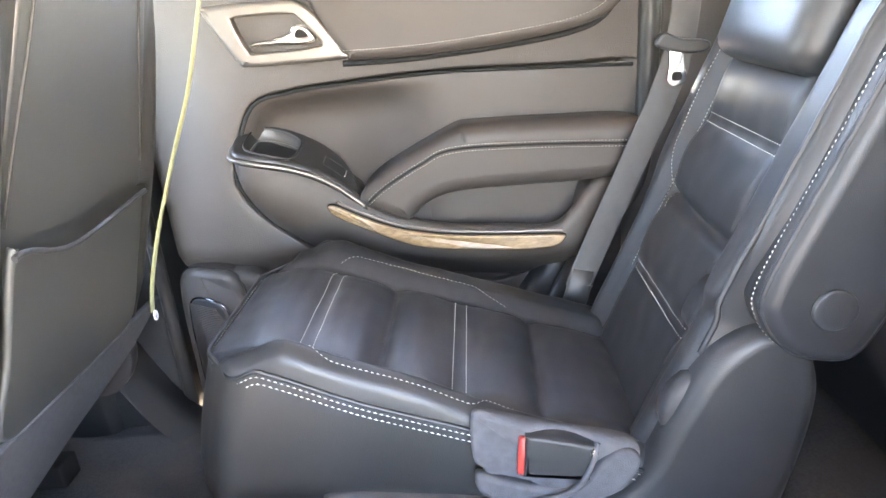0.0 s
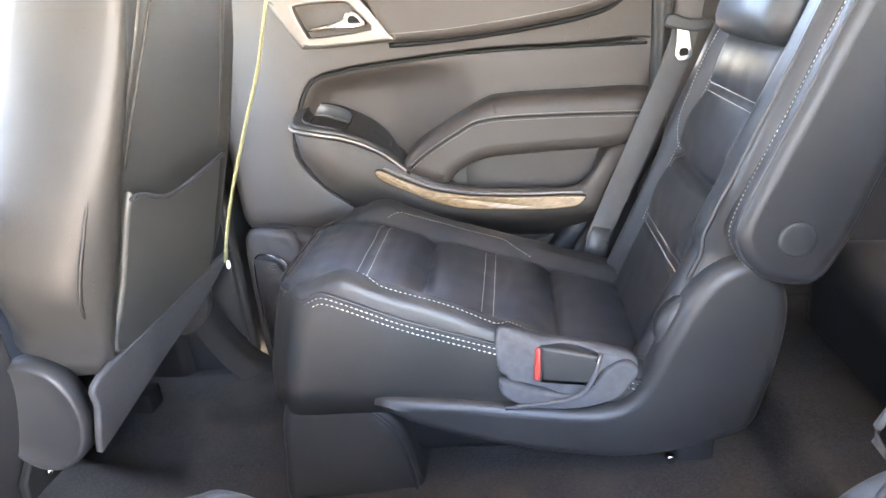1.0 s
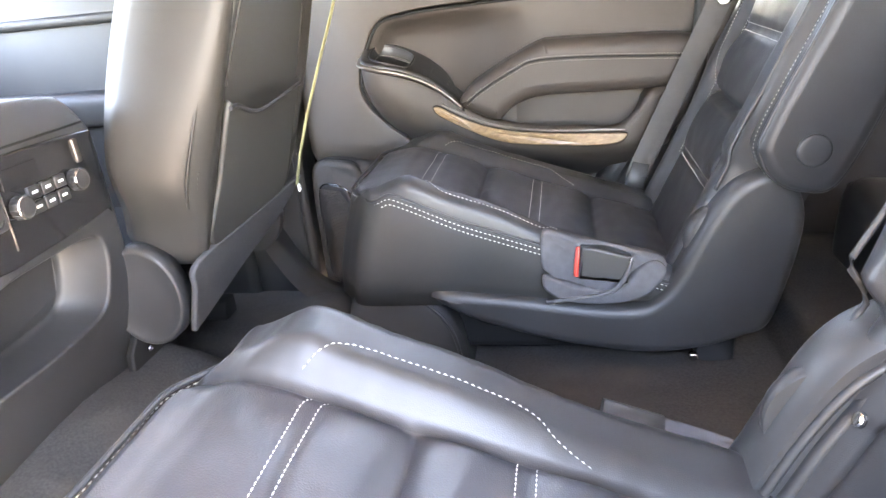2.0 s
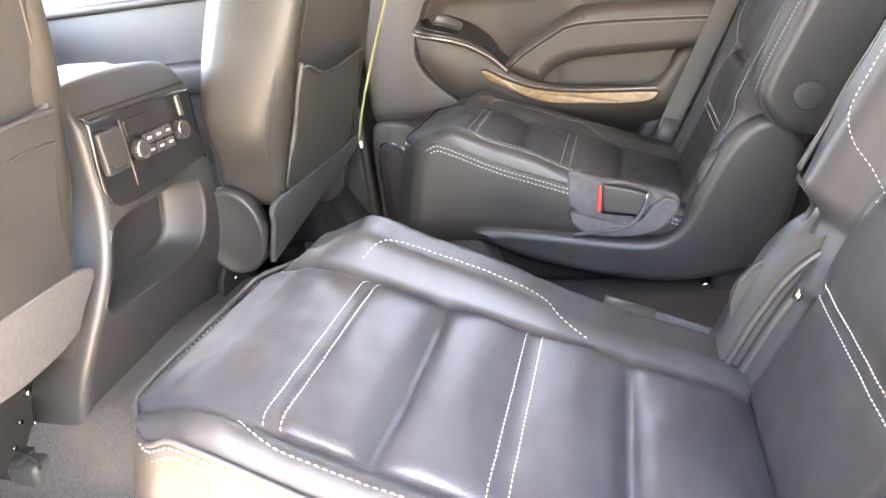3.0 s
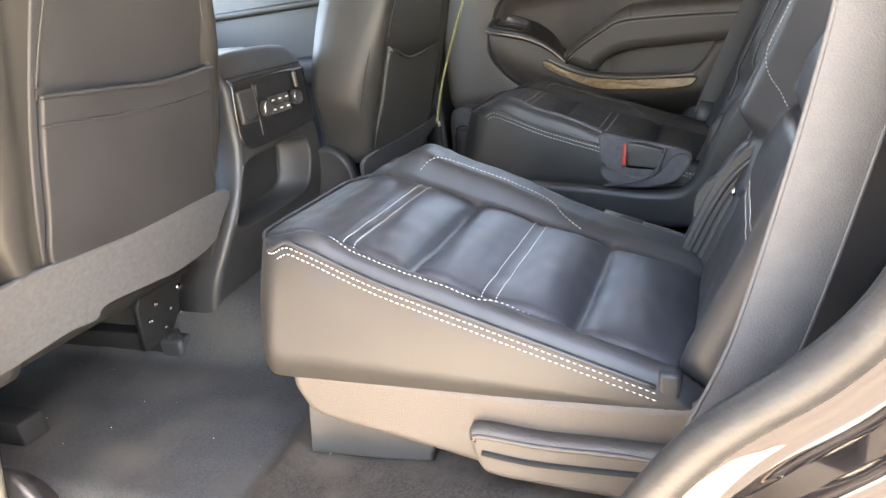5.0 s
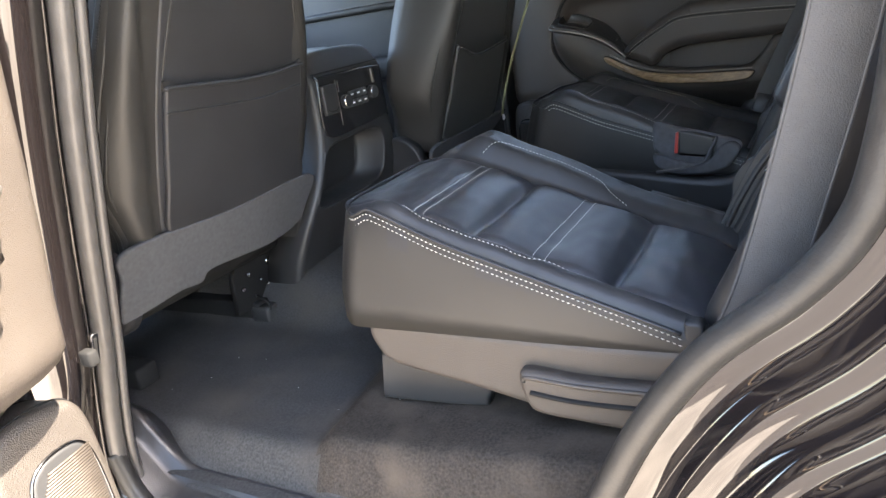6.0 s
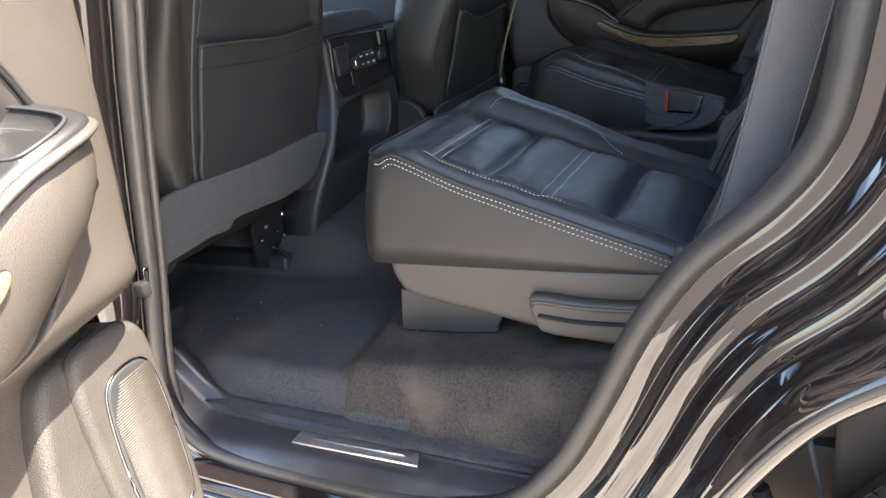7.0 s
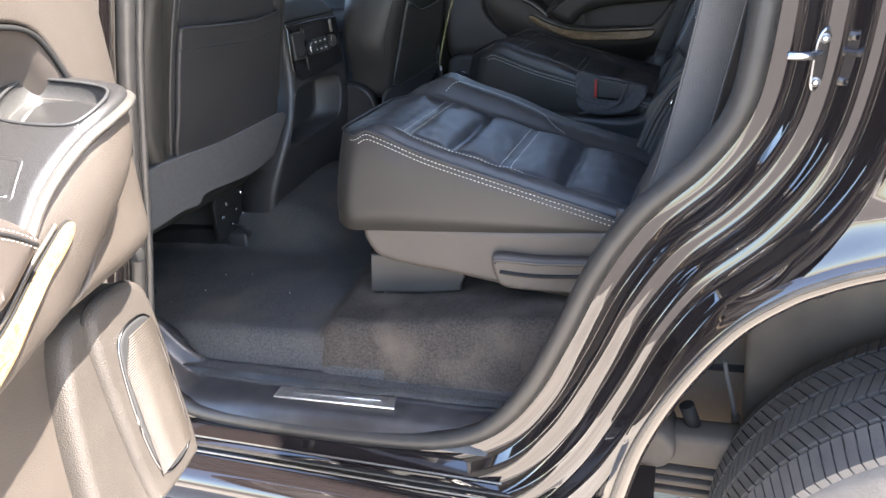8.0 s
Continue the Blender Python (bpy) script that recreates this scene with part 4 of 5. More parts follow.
    for s in np.linspace(0.237, 0.96, 90):
        zt, dd, zb = along(CARRIER, s, 1), along(CARRIER, s, 2), along(CARRIER, s, 3)
        back = 0.055 if s < 0.47 else 0.055 + (dd - 0.083) * (step(s, 0.47, 0.50) - step(s, 0.87, 0.91))
        if 0.255 < s < 0.375:
            row = [pl(s, zt - 0.075, back), pl(s, zt - 0.075, dd - 0.006), pl(s, zt - 0.004, dd - 0.006), pl(s, zt - 0.006, dd - 0.003)]
        else:
            row = [pl(s, zt - 0.012 + (0.02 if s < 0.47 else 0), back), pl(s, zt + (0.012 if s < 0.47 else 0), min(back + 0.02, dd - 0.020)), pl(s, zt + 0.001, dd - 0.014), pl(s, zt - 0.004, dd - 0.004)]
        for f in np.linspace(0.08, 1, 12):
            z = zt + (zb - zt) * f
            row.append(pl(s, z, carrier_depth(s, z)))
        row.append(pl(s, zb - 0.006, 0.06))
        loops.append(row)
    rings(bm, loops, True, True, True)
    part("pull_carrier", bm, TRIM, dr, "moulded carrier with a pull rail")
    # armrest
    ar = [(0.475, 1.045), (0.50, 1.080), (0.56, 1.118), (0.62, 1.150), (0.665, 1.170), (0.70, 1.174), (0.85, 1.170), (1.0, 1.158), (1.01, 1.10), (0.98, 1.06), (0.90, 1.050), (0.78, 1.050), (0.66, 1.048), (0.60, 1.028), (0.565, 1.000), (0.52, 1.015)]
    arm = part("armrest", pad(ar, pl, 0.06, 0.135, 0.030, n=6, steps=6), TRIM_SOFT, dr, "padded leather armrest with stitched edge")
    sl = spline([(0.495, 1.052), (0.53, 1.078), (0.60, 1.116), (0.66, 1.138), (0.80, 1.136), (0.99, 1.124)], 12)
    for k in (0.0, 0.011):
        part("stitching", dashes([pl(a, b - k, 0.1962) for a, b in sl], 0.0045, 0.0015, 0.0005, None, inward), THREAD, arm, "row of pale thread stitches")
    part("seam_groove", tube([pl(a, b - 0.0055, 0.1945) for a, b in sl], 0.0022, 6), DARK, arm)
    rec = [(0.53, 0.985), (0.58, 1.03), (0.66, 1.050), (0.75, 1.055), (0.86, 1.055), (0.85, 1.01), (0.83, 0.94), (0.7, 0.93), (0.57, 0.94)]
    part("pull_recess", pad(rec, pl, 0.06, 0.050, 0.012, n=5), TRIM_SOFT, dr, "padded pull recess")
    part("recess_groove", tube([pl(a, b, 0.114) for a, b in spline([(0.535, 0.972), (0.57, 1.012), (0.62, 1.036), (0.70, 1.046), (0.80, 1.048), (0.852, 1.046)], 8)], 0.004, 6), DARK, dr)
    wd = [(0.412, 1.036), (0.424, 1.040), (0.47, 1.011), (0.53, 0.986), (0.60, 0.972), (0.70, 0.965), (0.80, 0.962), (0.850, 0.960), (0.856, 0.954), (0.835, 0.938), (0.77, 0.934), (0.68, 0.938), (0.58, 0.946), (0.50, 0.974), (0.43, 1.014)]

    def on_carrier(a, b, h):
        return to(a, carrier_depth(a, b) + h, b)

    wood = part("wood_trim", pad(wd, on_carrier, -0.002, 0.012, 0.003, n=6), WOOD, dr, "burl walnut trim strip")
    part("wood_edge", tube([on_carrier(p.x, p.y, 0.004) for p in spline([Vector(p) for p in wd], 6, True)], 0.0022, 6, closed=True), DARK, wood, "dark reveal")
    part("wood_bead", tube([on_carrier(a, b, 0.005) for a, b in spline([(0.43, 1.045), (0.47, 1.020), (0.53, 0.994), (0.60, 0.979), (0.70, 0.971), (0.80, 0.969), (0.853, 0.968)], 8)], 0.0028, 6), SATIN, wood, "thin satin bead")
    # sloping shelf with cup pocket and window switch
    SHELF = [(0.22, 1.177), (0.26, 1.177), (0.32, 1.164), (0.36, 1.147), (0.40, 1.124), (0.44, 1.092), (0.49, 1.042)]

    def shelf(a, b, h):
        return to(a, b, along(SHELF, a, 1) - 0.22 * (b - 0.12) + h)

    sw = [(0.243, 0.10), (0.241, 0.15), (0.252, 0.192), (0.28, 0.206), (0.325, 0.204), (0.36, 0.192), (0.40, 0.180), (0.44, 0.168), (0.478, 0.162), (0.482, 0.15), (0.465, 0.12), (0.44, 0.08), (0.40, 0.065), (0.32, 0.062), (0.268, 0.068)]
    cup = [(0.268, 0.10), (0.266, 0.15), (0.275, 0.182), (0.300, 0.193), (0.335, 0.190), (0.358, 0.170), (0.362, 0.105), (0.345, 0.084), (0.305, 0.078), (0.277, 0.084)]
    panel = part("switch_panel", framed(sw, cup, shelf, -0.02, 0.022, 0.008, 0.055, 0.005, n=6), SATIN_DARK, dr, "satin charcoal switch panel with a cup pocket")
    part("panel_edge", tube([shelf(p.x, p.y - 0.003, -0.012) for p in spline([Vector(p) for p in ((0.243, 0.15), (0.252, 0.192), (0.282, 0.208), (0.325, 0.206), (0.36, 0.194), (0.40, 0.182), (0.44, 0.170), (0.479, 0.164))], 8)], 0.0105, 10, flat=0.55, up=(0, 0, 1)), SATIN, panel, "broad satin bright edge")
    part("cup_rim", tube([shelf(p.x, p.y, 0.002) for p in spline([Vector(p) for p in cup], 6, True)], 0.0022, 6, closed=True), PLASTIC, panel)
    bm = bmesh.new()
    rings(bm, [[shelf(p.x, p.y, z) for p in offset(spline([Vector(p) for p in cup], 6, True), k)] for k, z in ((0.0012, -0.004), (0.0014, -0.022), (0.0035, -0.0225), (0.0045, -0.038))])
    part("cup_liner", bm, SATIN_CUP, panel, "satin cup liner")
    part("cup_step", tube([shelf(p.x, p.y, -0.0225) for p in offset(spline([Vector(p) for p in cup], 6, True), 0.0025)], 0.0012, 6, closed=True), SATIN, panel, "bright step round the cup")
    sq = part("window_switch", framed(rrect(0.406, 0.450, 0.106, 0.146, 0.006), rrect(0.411, 0.445, 0.111, 0.141, 0.004), shelf, -0.004, 0.0065, 0.002, 0.016, 0.0015, smooth_hole=False, smooth_outline=False, count=60), SATIN_DARK, panel)
    part("switch_rocker", pad(rrect(0.416, 0.444, 0.113, 0.139, 0.004), lambda a, b, h: shelf(a, b, h + (a - 0.416) * 0.28), -0.013, 0.006, 0.002, smooth_outline=False), PLASTIC, sq, "black rocker switch")
    part("switch_chrome", tube([shelf(0.4435, b, -0.0005) for b in np.linspace(0.113, 0.139, 6)], 0.0022, 6), CHROME, sq, "chrome switch lip")
    # window frame and pane above the belt line
    win = part("window_frame", tube([pl(a, b, 0.045) for a, b in ((0.02, 1.46), (0.12, 1.70), (0.17, 1.775), (0.24, 1.79), (0.9, 1.79), (0.97, 1.76), (0.99, 1.46))], 0.024, 8), PAINT, dr, "black window frame")
    pane = part("pane", pad([(0.05, 1.45), (0.13, 1.70), (0.18, 1.775), (0.9, 1.78), (0.96, 1.75), (0.98, 1.45)], pl, 0.042, 0.004, 0.001, smooth_outline=False), tint, win, "tinted glass pane")
    pane.visible_shadow = False
    # inside handle
    bz = [(0.226, 1.412), (0.235, 1.417), (0.37, 1.417), (0.405, 1.412), (0.432, 1.390), (0.460, 1.350), (0.484, 1.313), (0.480, 1.306), (0.41, 1.304), (0.30, 1.306), (0.282, 1.313), (0.256, 1.355)]
    hp = [(0.283, 1.385), (0.292, 1.394), (0.385, 1.392), (0.405, 1.380), (0.437, 1.342), (0.432, 1.332), (0.32, 1.328), (0.302, 1.336)]
    hd = part("handle_bezel", framed(bz, hp, pl, T - 0.004, 0.026, 0.009, 0.045, 0.004, n=5), SATIN, dr, "satin silver handle bezel")
    part("handle_pocket", pad([(0.288, 1.381), (0.297, 1.389), (0.382, 1.387), (0.400, 1.376), (0.430, 1.342), (0.426, 1.336), (0.325, 1.333), (0.306, 1.341)], pl, T - 0.022, 0.005, 0.003, n=5), PLASTIC, hd, "dark handle pocket")
    lv = [(0.302, 1.344), (0.312, 1.348), (0.35, 1.352), (0.382, 1.361), (0.390, 1.371), (0.411, 1.371), (0.428, 1.350), (0.426, 1.340), (0.395, 1.337), (0.35, 1.340), (0.31, 1.340)]
    part("pull_lever", pad(lv, pl, T - 0.010, 0.030, 0.006, n=5), CHROME, hd, "chrome pull lever")
    part("lever_hollow", pad([(0.394, 1.350), (0.397, 1.362), (0.408, 1.362), (0.416, 1.350)], pl, T + 0.0195, 0.0012, 0.0006, n=4), DARK, hd)
    # lower pocket and loudspeaker
    pod = [(0.045, 0.55), (0.042, 0.70), (0.045, 0.84), (0.06, 0.893), (0.10, 0.912), (0.155, 0.914), (0.188, 0.903), (0.203, 0.87), (0.208, 0.78), (0.207, 0.66), (0.20, 0.56), (0.18, 0.532), (0.08, 0.53)]
    shell = [(0.045, 0.55), (0.044, 0.70), (0.050, 0.84), (0.07, 0.888), (0.12, 0.904), (0.19, 0.906), (0.235, 0.892), (0.262, 0.84), (0.285, 0.76), (0.302, 0.66), (0.310, 0.57), (0.29, 0.535), (0.08, 0.53)]
    part("pocket_shell", pad(shell, pod_to, -0.06 - pod_d, 0.202 + pod_d, 0.016, n=6, steps=6), TRIM_COARSE, dr, "coarsely grained lower door pocket")
    pocket = part("door_pocket", pad(pod, pod_to, 0.05, 0.108, 0.014, n=6), TRIM_COARSE, dr, "grained loudspeaker surround")
    part("pocket_seam", tube([pod_to(p.x, p.y, 0.140) for p in offset(spline([Vector(p) for p in pod], 6, True), -0.001)], 0.0018, 6, closed=True), DARK, pocket)
    spk = [(0.066, 0.60), (0.062, 0.72), (0.066, 0.81), (0.080, 0.842), (0.11, 0.852), (0.145, 0.848), (0.166, 0.825), (0.176, 0.755), (0.178, 0.67), (0.170, 0.60), (0.152, 0.572), (0.12, 0.564), (0.085, 0.570)]
    sp = part("speaker_grille", pad(spk, pod_to, 0.150, 0.012, 0.006, n=6), PLASTIC, dr, "ribbed black loudspeaker grille")
    bm = bmesh.new()
    for i in range(60):
        z = 0.580 + i * 0.0043
        tube([pod_to(a, z, 0.1630) for a in (0.070, 0.10, 0.125, 0.170 - 0.03 * step(z, 0.78, 0.84))], 0.0018, 4, bm=bm)
    part("ribbing", bm, TRIM, sp, kind="stuff")
    part("speaker_ring", tube([pod_to(p.x, p.y, 0.159) for p in spline([Vector(p) for p in spk], 6, True)], 0.0026, 6, closed=True), DARK_CHROME, sp, "thin dark chrome ring")
    return dr


rear_door(lambda s, d, z: Vector((-0.65 + s, 0.965 - d, z)), "closed rear door with taupe trim and walnut strip", "rear_door", GLASS)
A = radians(75)
HX, HY = -0.560, -0.912
rear_door(lambda s, d, z: Vector((HX + s * math.cos(A) + d * math.sin(A), HY - s * math.sin(A) + d * math.cos(A), z + 0.026)), "wide open rear door with sunlit taupe trim", "rear_door", TINT, 0.050, -0.072, -0.122, 0.150, ((0.165, 0.52), (0.155, 0.90), (0.115, 1.10), (0.07, 1.34), (0.055, 1.45)))


# ---- body shell ----
body = thing("car_body", "glossy black painted body side round the open rear door", "car body", at=(0, 0, 0))


def aperture():
    """The door opening's rear and lower edge, from the sill's front to the pillar's top, as (x, z)."""
    return spline([(-0.728, 0.61), (-0.705, 0.525), (-0.65, 0.470), (-0.56, 0.452), (-0.40, 0.448), (-0.20, 0.452), (-0.06, 0.468), (0.038, 0.512), (0.115, 0.60), (0.178, 0.715), (0.235, 0.832), (0.298, 0.925), (0.375, 0.998), (0.418, 1.060), (0.436, 1.13), (0.448, 1.25), (0.46, 1.45), (0.44, 1.70)], 8)


AP = aperture()


def outward():
    """Directions out of the opening along its edge, evened out so that wide strips do not fold at the bends."""
    n2 = []
    for i, p in enumerate(AP):
        t = (AP[min(i + 1, len(AP) - 1)] - AP[max(i - 1, 0)]).normalized()
        n2.append(Vector((t.y, -t.x)))
    for _ in range(40):
        n2 = [(n2[max(i - 1, 0)] + n2[i] * 2 + n2[min(i + 1, len(n2) - 1)]).normalized() for i in range(len(n2))]
    return n2


def swept(profile, mat, name, label="", parent=body):
    """A strip that follows the opening; profile: pairs of way outwards from the opening and y."""
    n2 = outward()
    bm = bmesh.new()
    loops = []
    for p, n in zip(AP, n2):
        loops.append([Vector((p.x + n.x * o, y, p.y + n.y * o)) for o, y in profile])
    rings(bm, loops, False)
    return part(name, bm, mat, parent, label)


seal = [Vector((p.x, -0.862, p.y)) for p in AP]
part("door_seal", tube(seal, 0.0175, 14, up=(0, 1, 0)), RUBBER, body, "fat black rubber door seal")
prof = [(-0.01, -0.85), (0.010, -0.864), (0.020, -0.868), (0.030, -0.8695), (0.040, -0.872), (0.046, -0.878), (0.054, -0.892), (0.060, -0.899), (0.066, -0.902), (0.074, -0.903), (0.082, -0.905),
        (0.087, -0.909), (0.094, -0.922), (0.100, -0.932), (0.105, -0.936), (0.112, -0.937), (0.118, -0.940), (0.124, -0.950), (0.130, -0.962), (0.136, -0.972), (0.143, -0.980), (0.150, -0.985)]
swept(prof, PAINT, "door_jamb", "stepped black painted door jamb")
# quarter panel with the wheel arch cut out
LIP = spline([(0.235, 0.40), (0.271, 0.541), (0.302, 0.639), (0.351, 0.738), (0.413, 0.828), (0.47, 0.878), (0.513, 0.902), (0.557, 0.919), (0.62, 0.935), (0.70, 0.94), (0.80, 0.93), (0.93, 0.87), (1.03, 0.76), (1.10, 0.60), (1.13, 0.42)], 8)
edge = [p + n * 0.150 for p, n in zip(AP, outward())]
edge = [p for p in edge if p.x > 0.13]
start, bend = [p for p in edge if p.y < 0.93], [p for p in edge if 0.93 <= p.y < 1.42]


def spread(path, n):
    """n points evenly along a path."""
    acc = [0.0]
    for p, q in zip(path, path[1:]):
        acc.append(acc[-1] + (q - p).length)
    out = []
    for k in range(n):
        d = acc[-1] * k / (n - 1)
        i = max(j for j in range(len(acc)) if acc[j] <= d + 1e-9)
        i = min(i, len(path) - 2)
        out.append(path[i].lerp(path[i + 1], (d - acc[i]) / max(1e-9, acc[i + 1] - acc[i])))
    return out


upper = spread(start + bend[:1], 30) + spread(bend, 20)[1:] + spread([bend[-1], Vector((1.35, 1.42))], 24)[1:] + spread([Vector((1.35, 1.42)), Vector((1.35, 0.42))], 20)[1:]
cut = [min(range(len(LIP)), key=lambda i: abs(LIP[i].x - x)) for x in (0.47, 0.62, 1.03)]
lower = spread(LIP[:cut[0] + 1], 30) + spread(LIP[cut[0]:cut[1] + 1], 20)[1:] + spread(LIP[cut[1]:cut[2] + 1], 24)[1:] + spread(LIP[cut[2]:], 20)[1:]
def lip_gap(m):
    """Distance of a point from the wheel-arch edge."""
    best = 9.0
    for a, b in zip(LIP, LIP[1:]):
        e = b - a
        f = min(1, max(0, (m - a).dot(e) / e.length_squared))
        best = min(best, (m - a - e * f).length)
    return best


bm = bmesh.new()
loops = []
for p, q in zip(upper, lower):
    row = []
    for j in range(25):
        g = j / 24
        m = p.lerp(q, g)
        crease = 0.006 * bump01(m.y, 0.985 + 0.06 * (m.x - 0.5), 0.022) * step(m.x, 0.46, 0.66)
        row.append(Vector((m.x, -0.985 - 0.020 * math.exp(-(lip_gap(m) / 0.040) ** 2) * step(g, 0.0, 0.4) - crease + 0.05 * step(m.y, 0.95, 1.45), m.y)))
    loops.append(row)
rings(bm, loops, False)
part("quarter_panel", bm, PAINT, body, "glossy black quarter panel")
# wheel-arch lip and liner
mid = Vector((0.70, 0.45))


def arch(profile):
    out = []
    for i, p in enumerate(LIP):
        t = (LIP[min(i + 1, len(LIP) - 1)] - LIP[max(i - 1, 0)]).normalized()
        n = Vector((t.y, -t.x))
        out.append([Vector((p.x + n.x * g, y, p.y + n.y * g)) for g, y in profile])
    return out


bm = bmesh.new()
rings(bm, arch(((-0.012, -1.002), (-0.004, -1.010), (0.006, -1.012), (0.016, -1.008), (0.021, -1.000), (0.024, -0.985), (0.020, -0.97))), False)
part("arch_lip", bm, PAINT, body, "rolled wheel-arch lip")
part("arch_bead", tube([Vector((p.x, -1.0125, p.y)) for p in LIP], 0.004, 6), RUBBER, body)
bm = bmesh.new()
loops = arch(((0.020, -0.975), (0.004, -0.95), (-0.012, -0.90), (-0.015, -0.84), (-0.010, -0.78), (0.0, -0.72), (0.02, -0.66), (0.12, -0.62), (0.35, -0.60)))
for lp in loops:
    for p in lp[1:]:
        p += Vector((0, 0, 0.008 * noise.noise((p.x * 9, p.y * 9, p.z * 9))))
rings(bm, loops, False)
part("wheel_liner", bm, LINER, body, "dusty wheel-arch liner")
part("wheelhouse_wall", box(0.46, 1.30, -0.665, -0.64, 0.0, 0.99, 0.01), LINER, body)
for x, z in ((0.522, 0.709), (0.564, 0.708)):
    sc = part("liner_screw", disc((x, -0.664, z), (0, -1, 0), 0.013, 0.006, sides=20), LINER, body)
    part("screw_head", disc((x, -0.670, z), (0, -1, 0), 0.006, 0.004, sides=12), PLASTIC, sc)
# rocker panel under the sill
bm = bmesh.new()
rk = [(-0.84, 0.455), (-0.875, 0.437), (-0.90, 0.425), (-0.918, 0.418), (-0.93, 0.405), (-0.945, 0.40), (-0.965, 0.402), (-0.985, 0.39), (-0.99, 0.34), (-0.97, 0.28), (-0.90, 0.26)]
rings(bm, [[Vector((x, y, z)) for y, z in rk] for x in np.linspace(-2.2, 0.32, 30)], False)
part("rocker", bm, PAINT, body, "black painted rocker")
part("rocker_strip", strap([Vector((x, -0.920, 0.4195)) for x in np.linspace(-0.75, 0.10, 16)], 0.026, 0.004, (0, 1, -0.55)), RUBBER, body, "grey rubber strip along the rocker")
# edge highlights of the rubber strip, drawn as satin beads
for y, z in ((-0.906, 0.4265), (-0.932, 0.4115)):
    part("strip_highlight", tube([Vector((x, y, z)) for x in np.linspace(-0.75, 0.10, 16)], 0.0022, 6), SATIN, body, "edge highlight of the strip, drawn as a satin bead")
# sill trim and its bright plate
bm = bmesh.new()
sx = np.linspace(-0.88, 0.20, 50)
rings(bm, [[Vector((x, y, z + 0.10 * step(x, 0.02, 0.2) ** 1.5 + 0.12 * step(-x, 0.62, 0.80) ** 1.5)) for y, z in ((-0.735, 0.490), (-0.762, 0.522), (-0.772, 0.527), (-0.782, 0.520), (-0.792, 0.499), (-0.805, 0.495), (-0.84, 0.490), (-0.862, 0.478), (-0.875, 0.455))] for x in sx], False)
sill = part("sill_trim", bm, SILL, body, "scuffed black plastic sill trim")
plate = part("sill_plate", pad([(-0.44, -0.832), (-0.442, -0.796), (-0.178, -0.793), (-0.166, -0.829)], lambda a, b, h: Vector((a, b, 0.4935 + h + (a + 0.44) * 0.01)), 0.0, 0.004, 0.002, n=1, smooth_outline=False), STEEL, sill, "brushed steel sill plate")
part("emboss", tube([Vector((-0.40, -0.815, 0.499)), Vector((-0.20, -0.812, 0.5015))], 0.0015, 6, flat=0.4), STEEL, plate)
# pillar between the doors, with rubber and hinge
PIL = spline([(-0.735, 0.50), (-0.728, 0.60), (-0.700, 0.70), (-0.655, 0.83), (-0.598, 1.015), (-0.543, 1.185), (-0.505, 1.285), (-0.445, 1.45), (-0.36, 1.72)], 5)


def pillar_edge(z):
    for p, q in zip(PIL, PIL[1:]):
        if z <= q.y:
            return p.x + (q.x - p.x) * (z - p.y) / (q.y - p.y)
    return PIL[-1].x


bp = [(0.008, -0.822), (-0.010, -0.846), (-0.016, -0.856), (-0.016, -0.864), (-0.010, -0.870), (-0.004, -0.876), (0.004, -0.886), (0.014, -0.901), (0.028, -0.916), (0.038, -0.932), (0.038, -0.955), (0.0, -0.965), (-0.24, -0.965), (-0.24, -0.80), (-0.14, -0.775), (-0.03, -0.812), (0.0, -0.820)]
bm = bmesh.new()
rings(bm, [[Vector((pillar_edge(z) + (x * (0.15 + 0.85 * step(z, 0.55, 0.86)) - 0.02 * (1 - step(z, 0.55, 0.86)) if x > 0 and y < -0.86 else x), y + 0.03 * max(0, z - 1.3), z)) for x, y in bp] for z in np.linspace(0.44, 1.78, 70)], True, True, True)
part("b_pillar", bm, PAINT, body, "black painted centre pillar")
part("pillar_seal", tube([Vector((p.x + 0.002, -0.858, p.y)) for p in PIL], 0.016, 12, up=(0, 1, 0)), SEAL_GREY, body, "black rubber pillar seal")
part("pillar_seal_lip", tube([Vector((p.x + 0.012, -0.836, p.y)) for p in PIL], 0.008, 8, up=(0, 1, 0)), SEAL_GREY, body)
part("pillar_bead", tube([Vector((p.x + 0.000, -0.8805, p.y)) for p in PIL], 0.0028, 6), PAINT, body)
chk = part("door_check", pad(rrect(0, 0.013, 0, 0.056, 0.004), lambda a, b, h: Vector((-0.616 + h + b * 0.38, -0.894 - a, 0.83 + b)), 0.0, 0.006, 0.002, smooth_outline=False), ZINC, body, "zinc door-check plate")
part("check_slot", pad(rrect(0.0035, 0.0095, 0.008, 0.048, 0.002), lambda a, b, h: Vector((-0.616 + h + b * 0.38, -0.894 - a, 0.83 + b)), 0.0055, 0.001, 0.0005, smooth_outline=False), DARK, chk)
part("check_arm", box(-0.602, -0.575, -0.93, -0.912, 0.842, 0.868, 0.004), DARK, body, "black check arm")
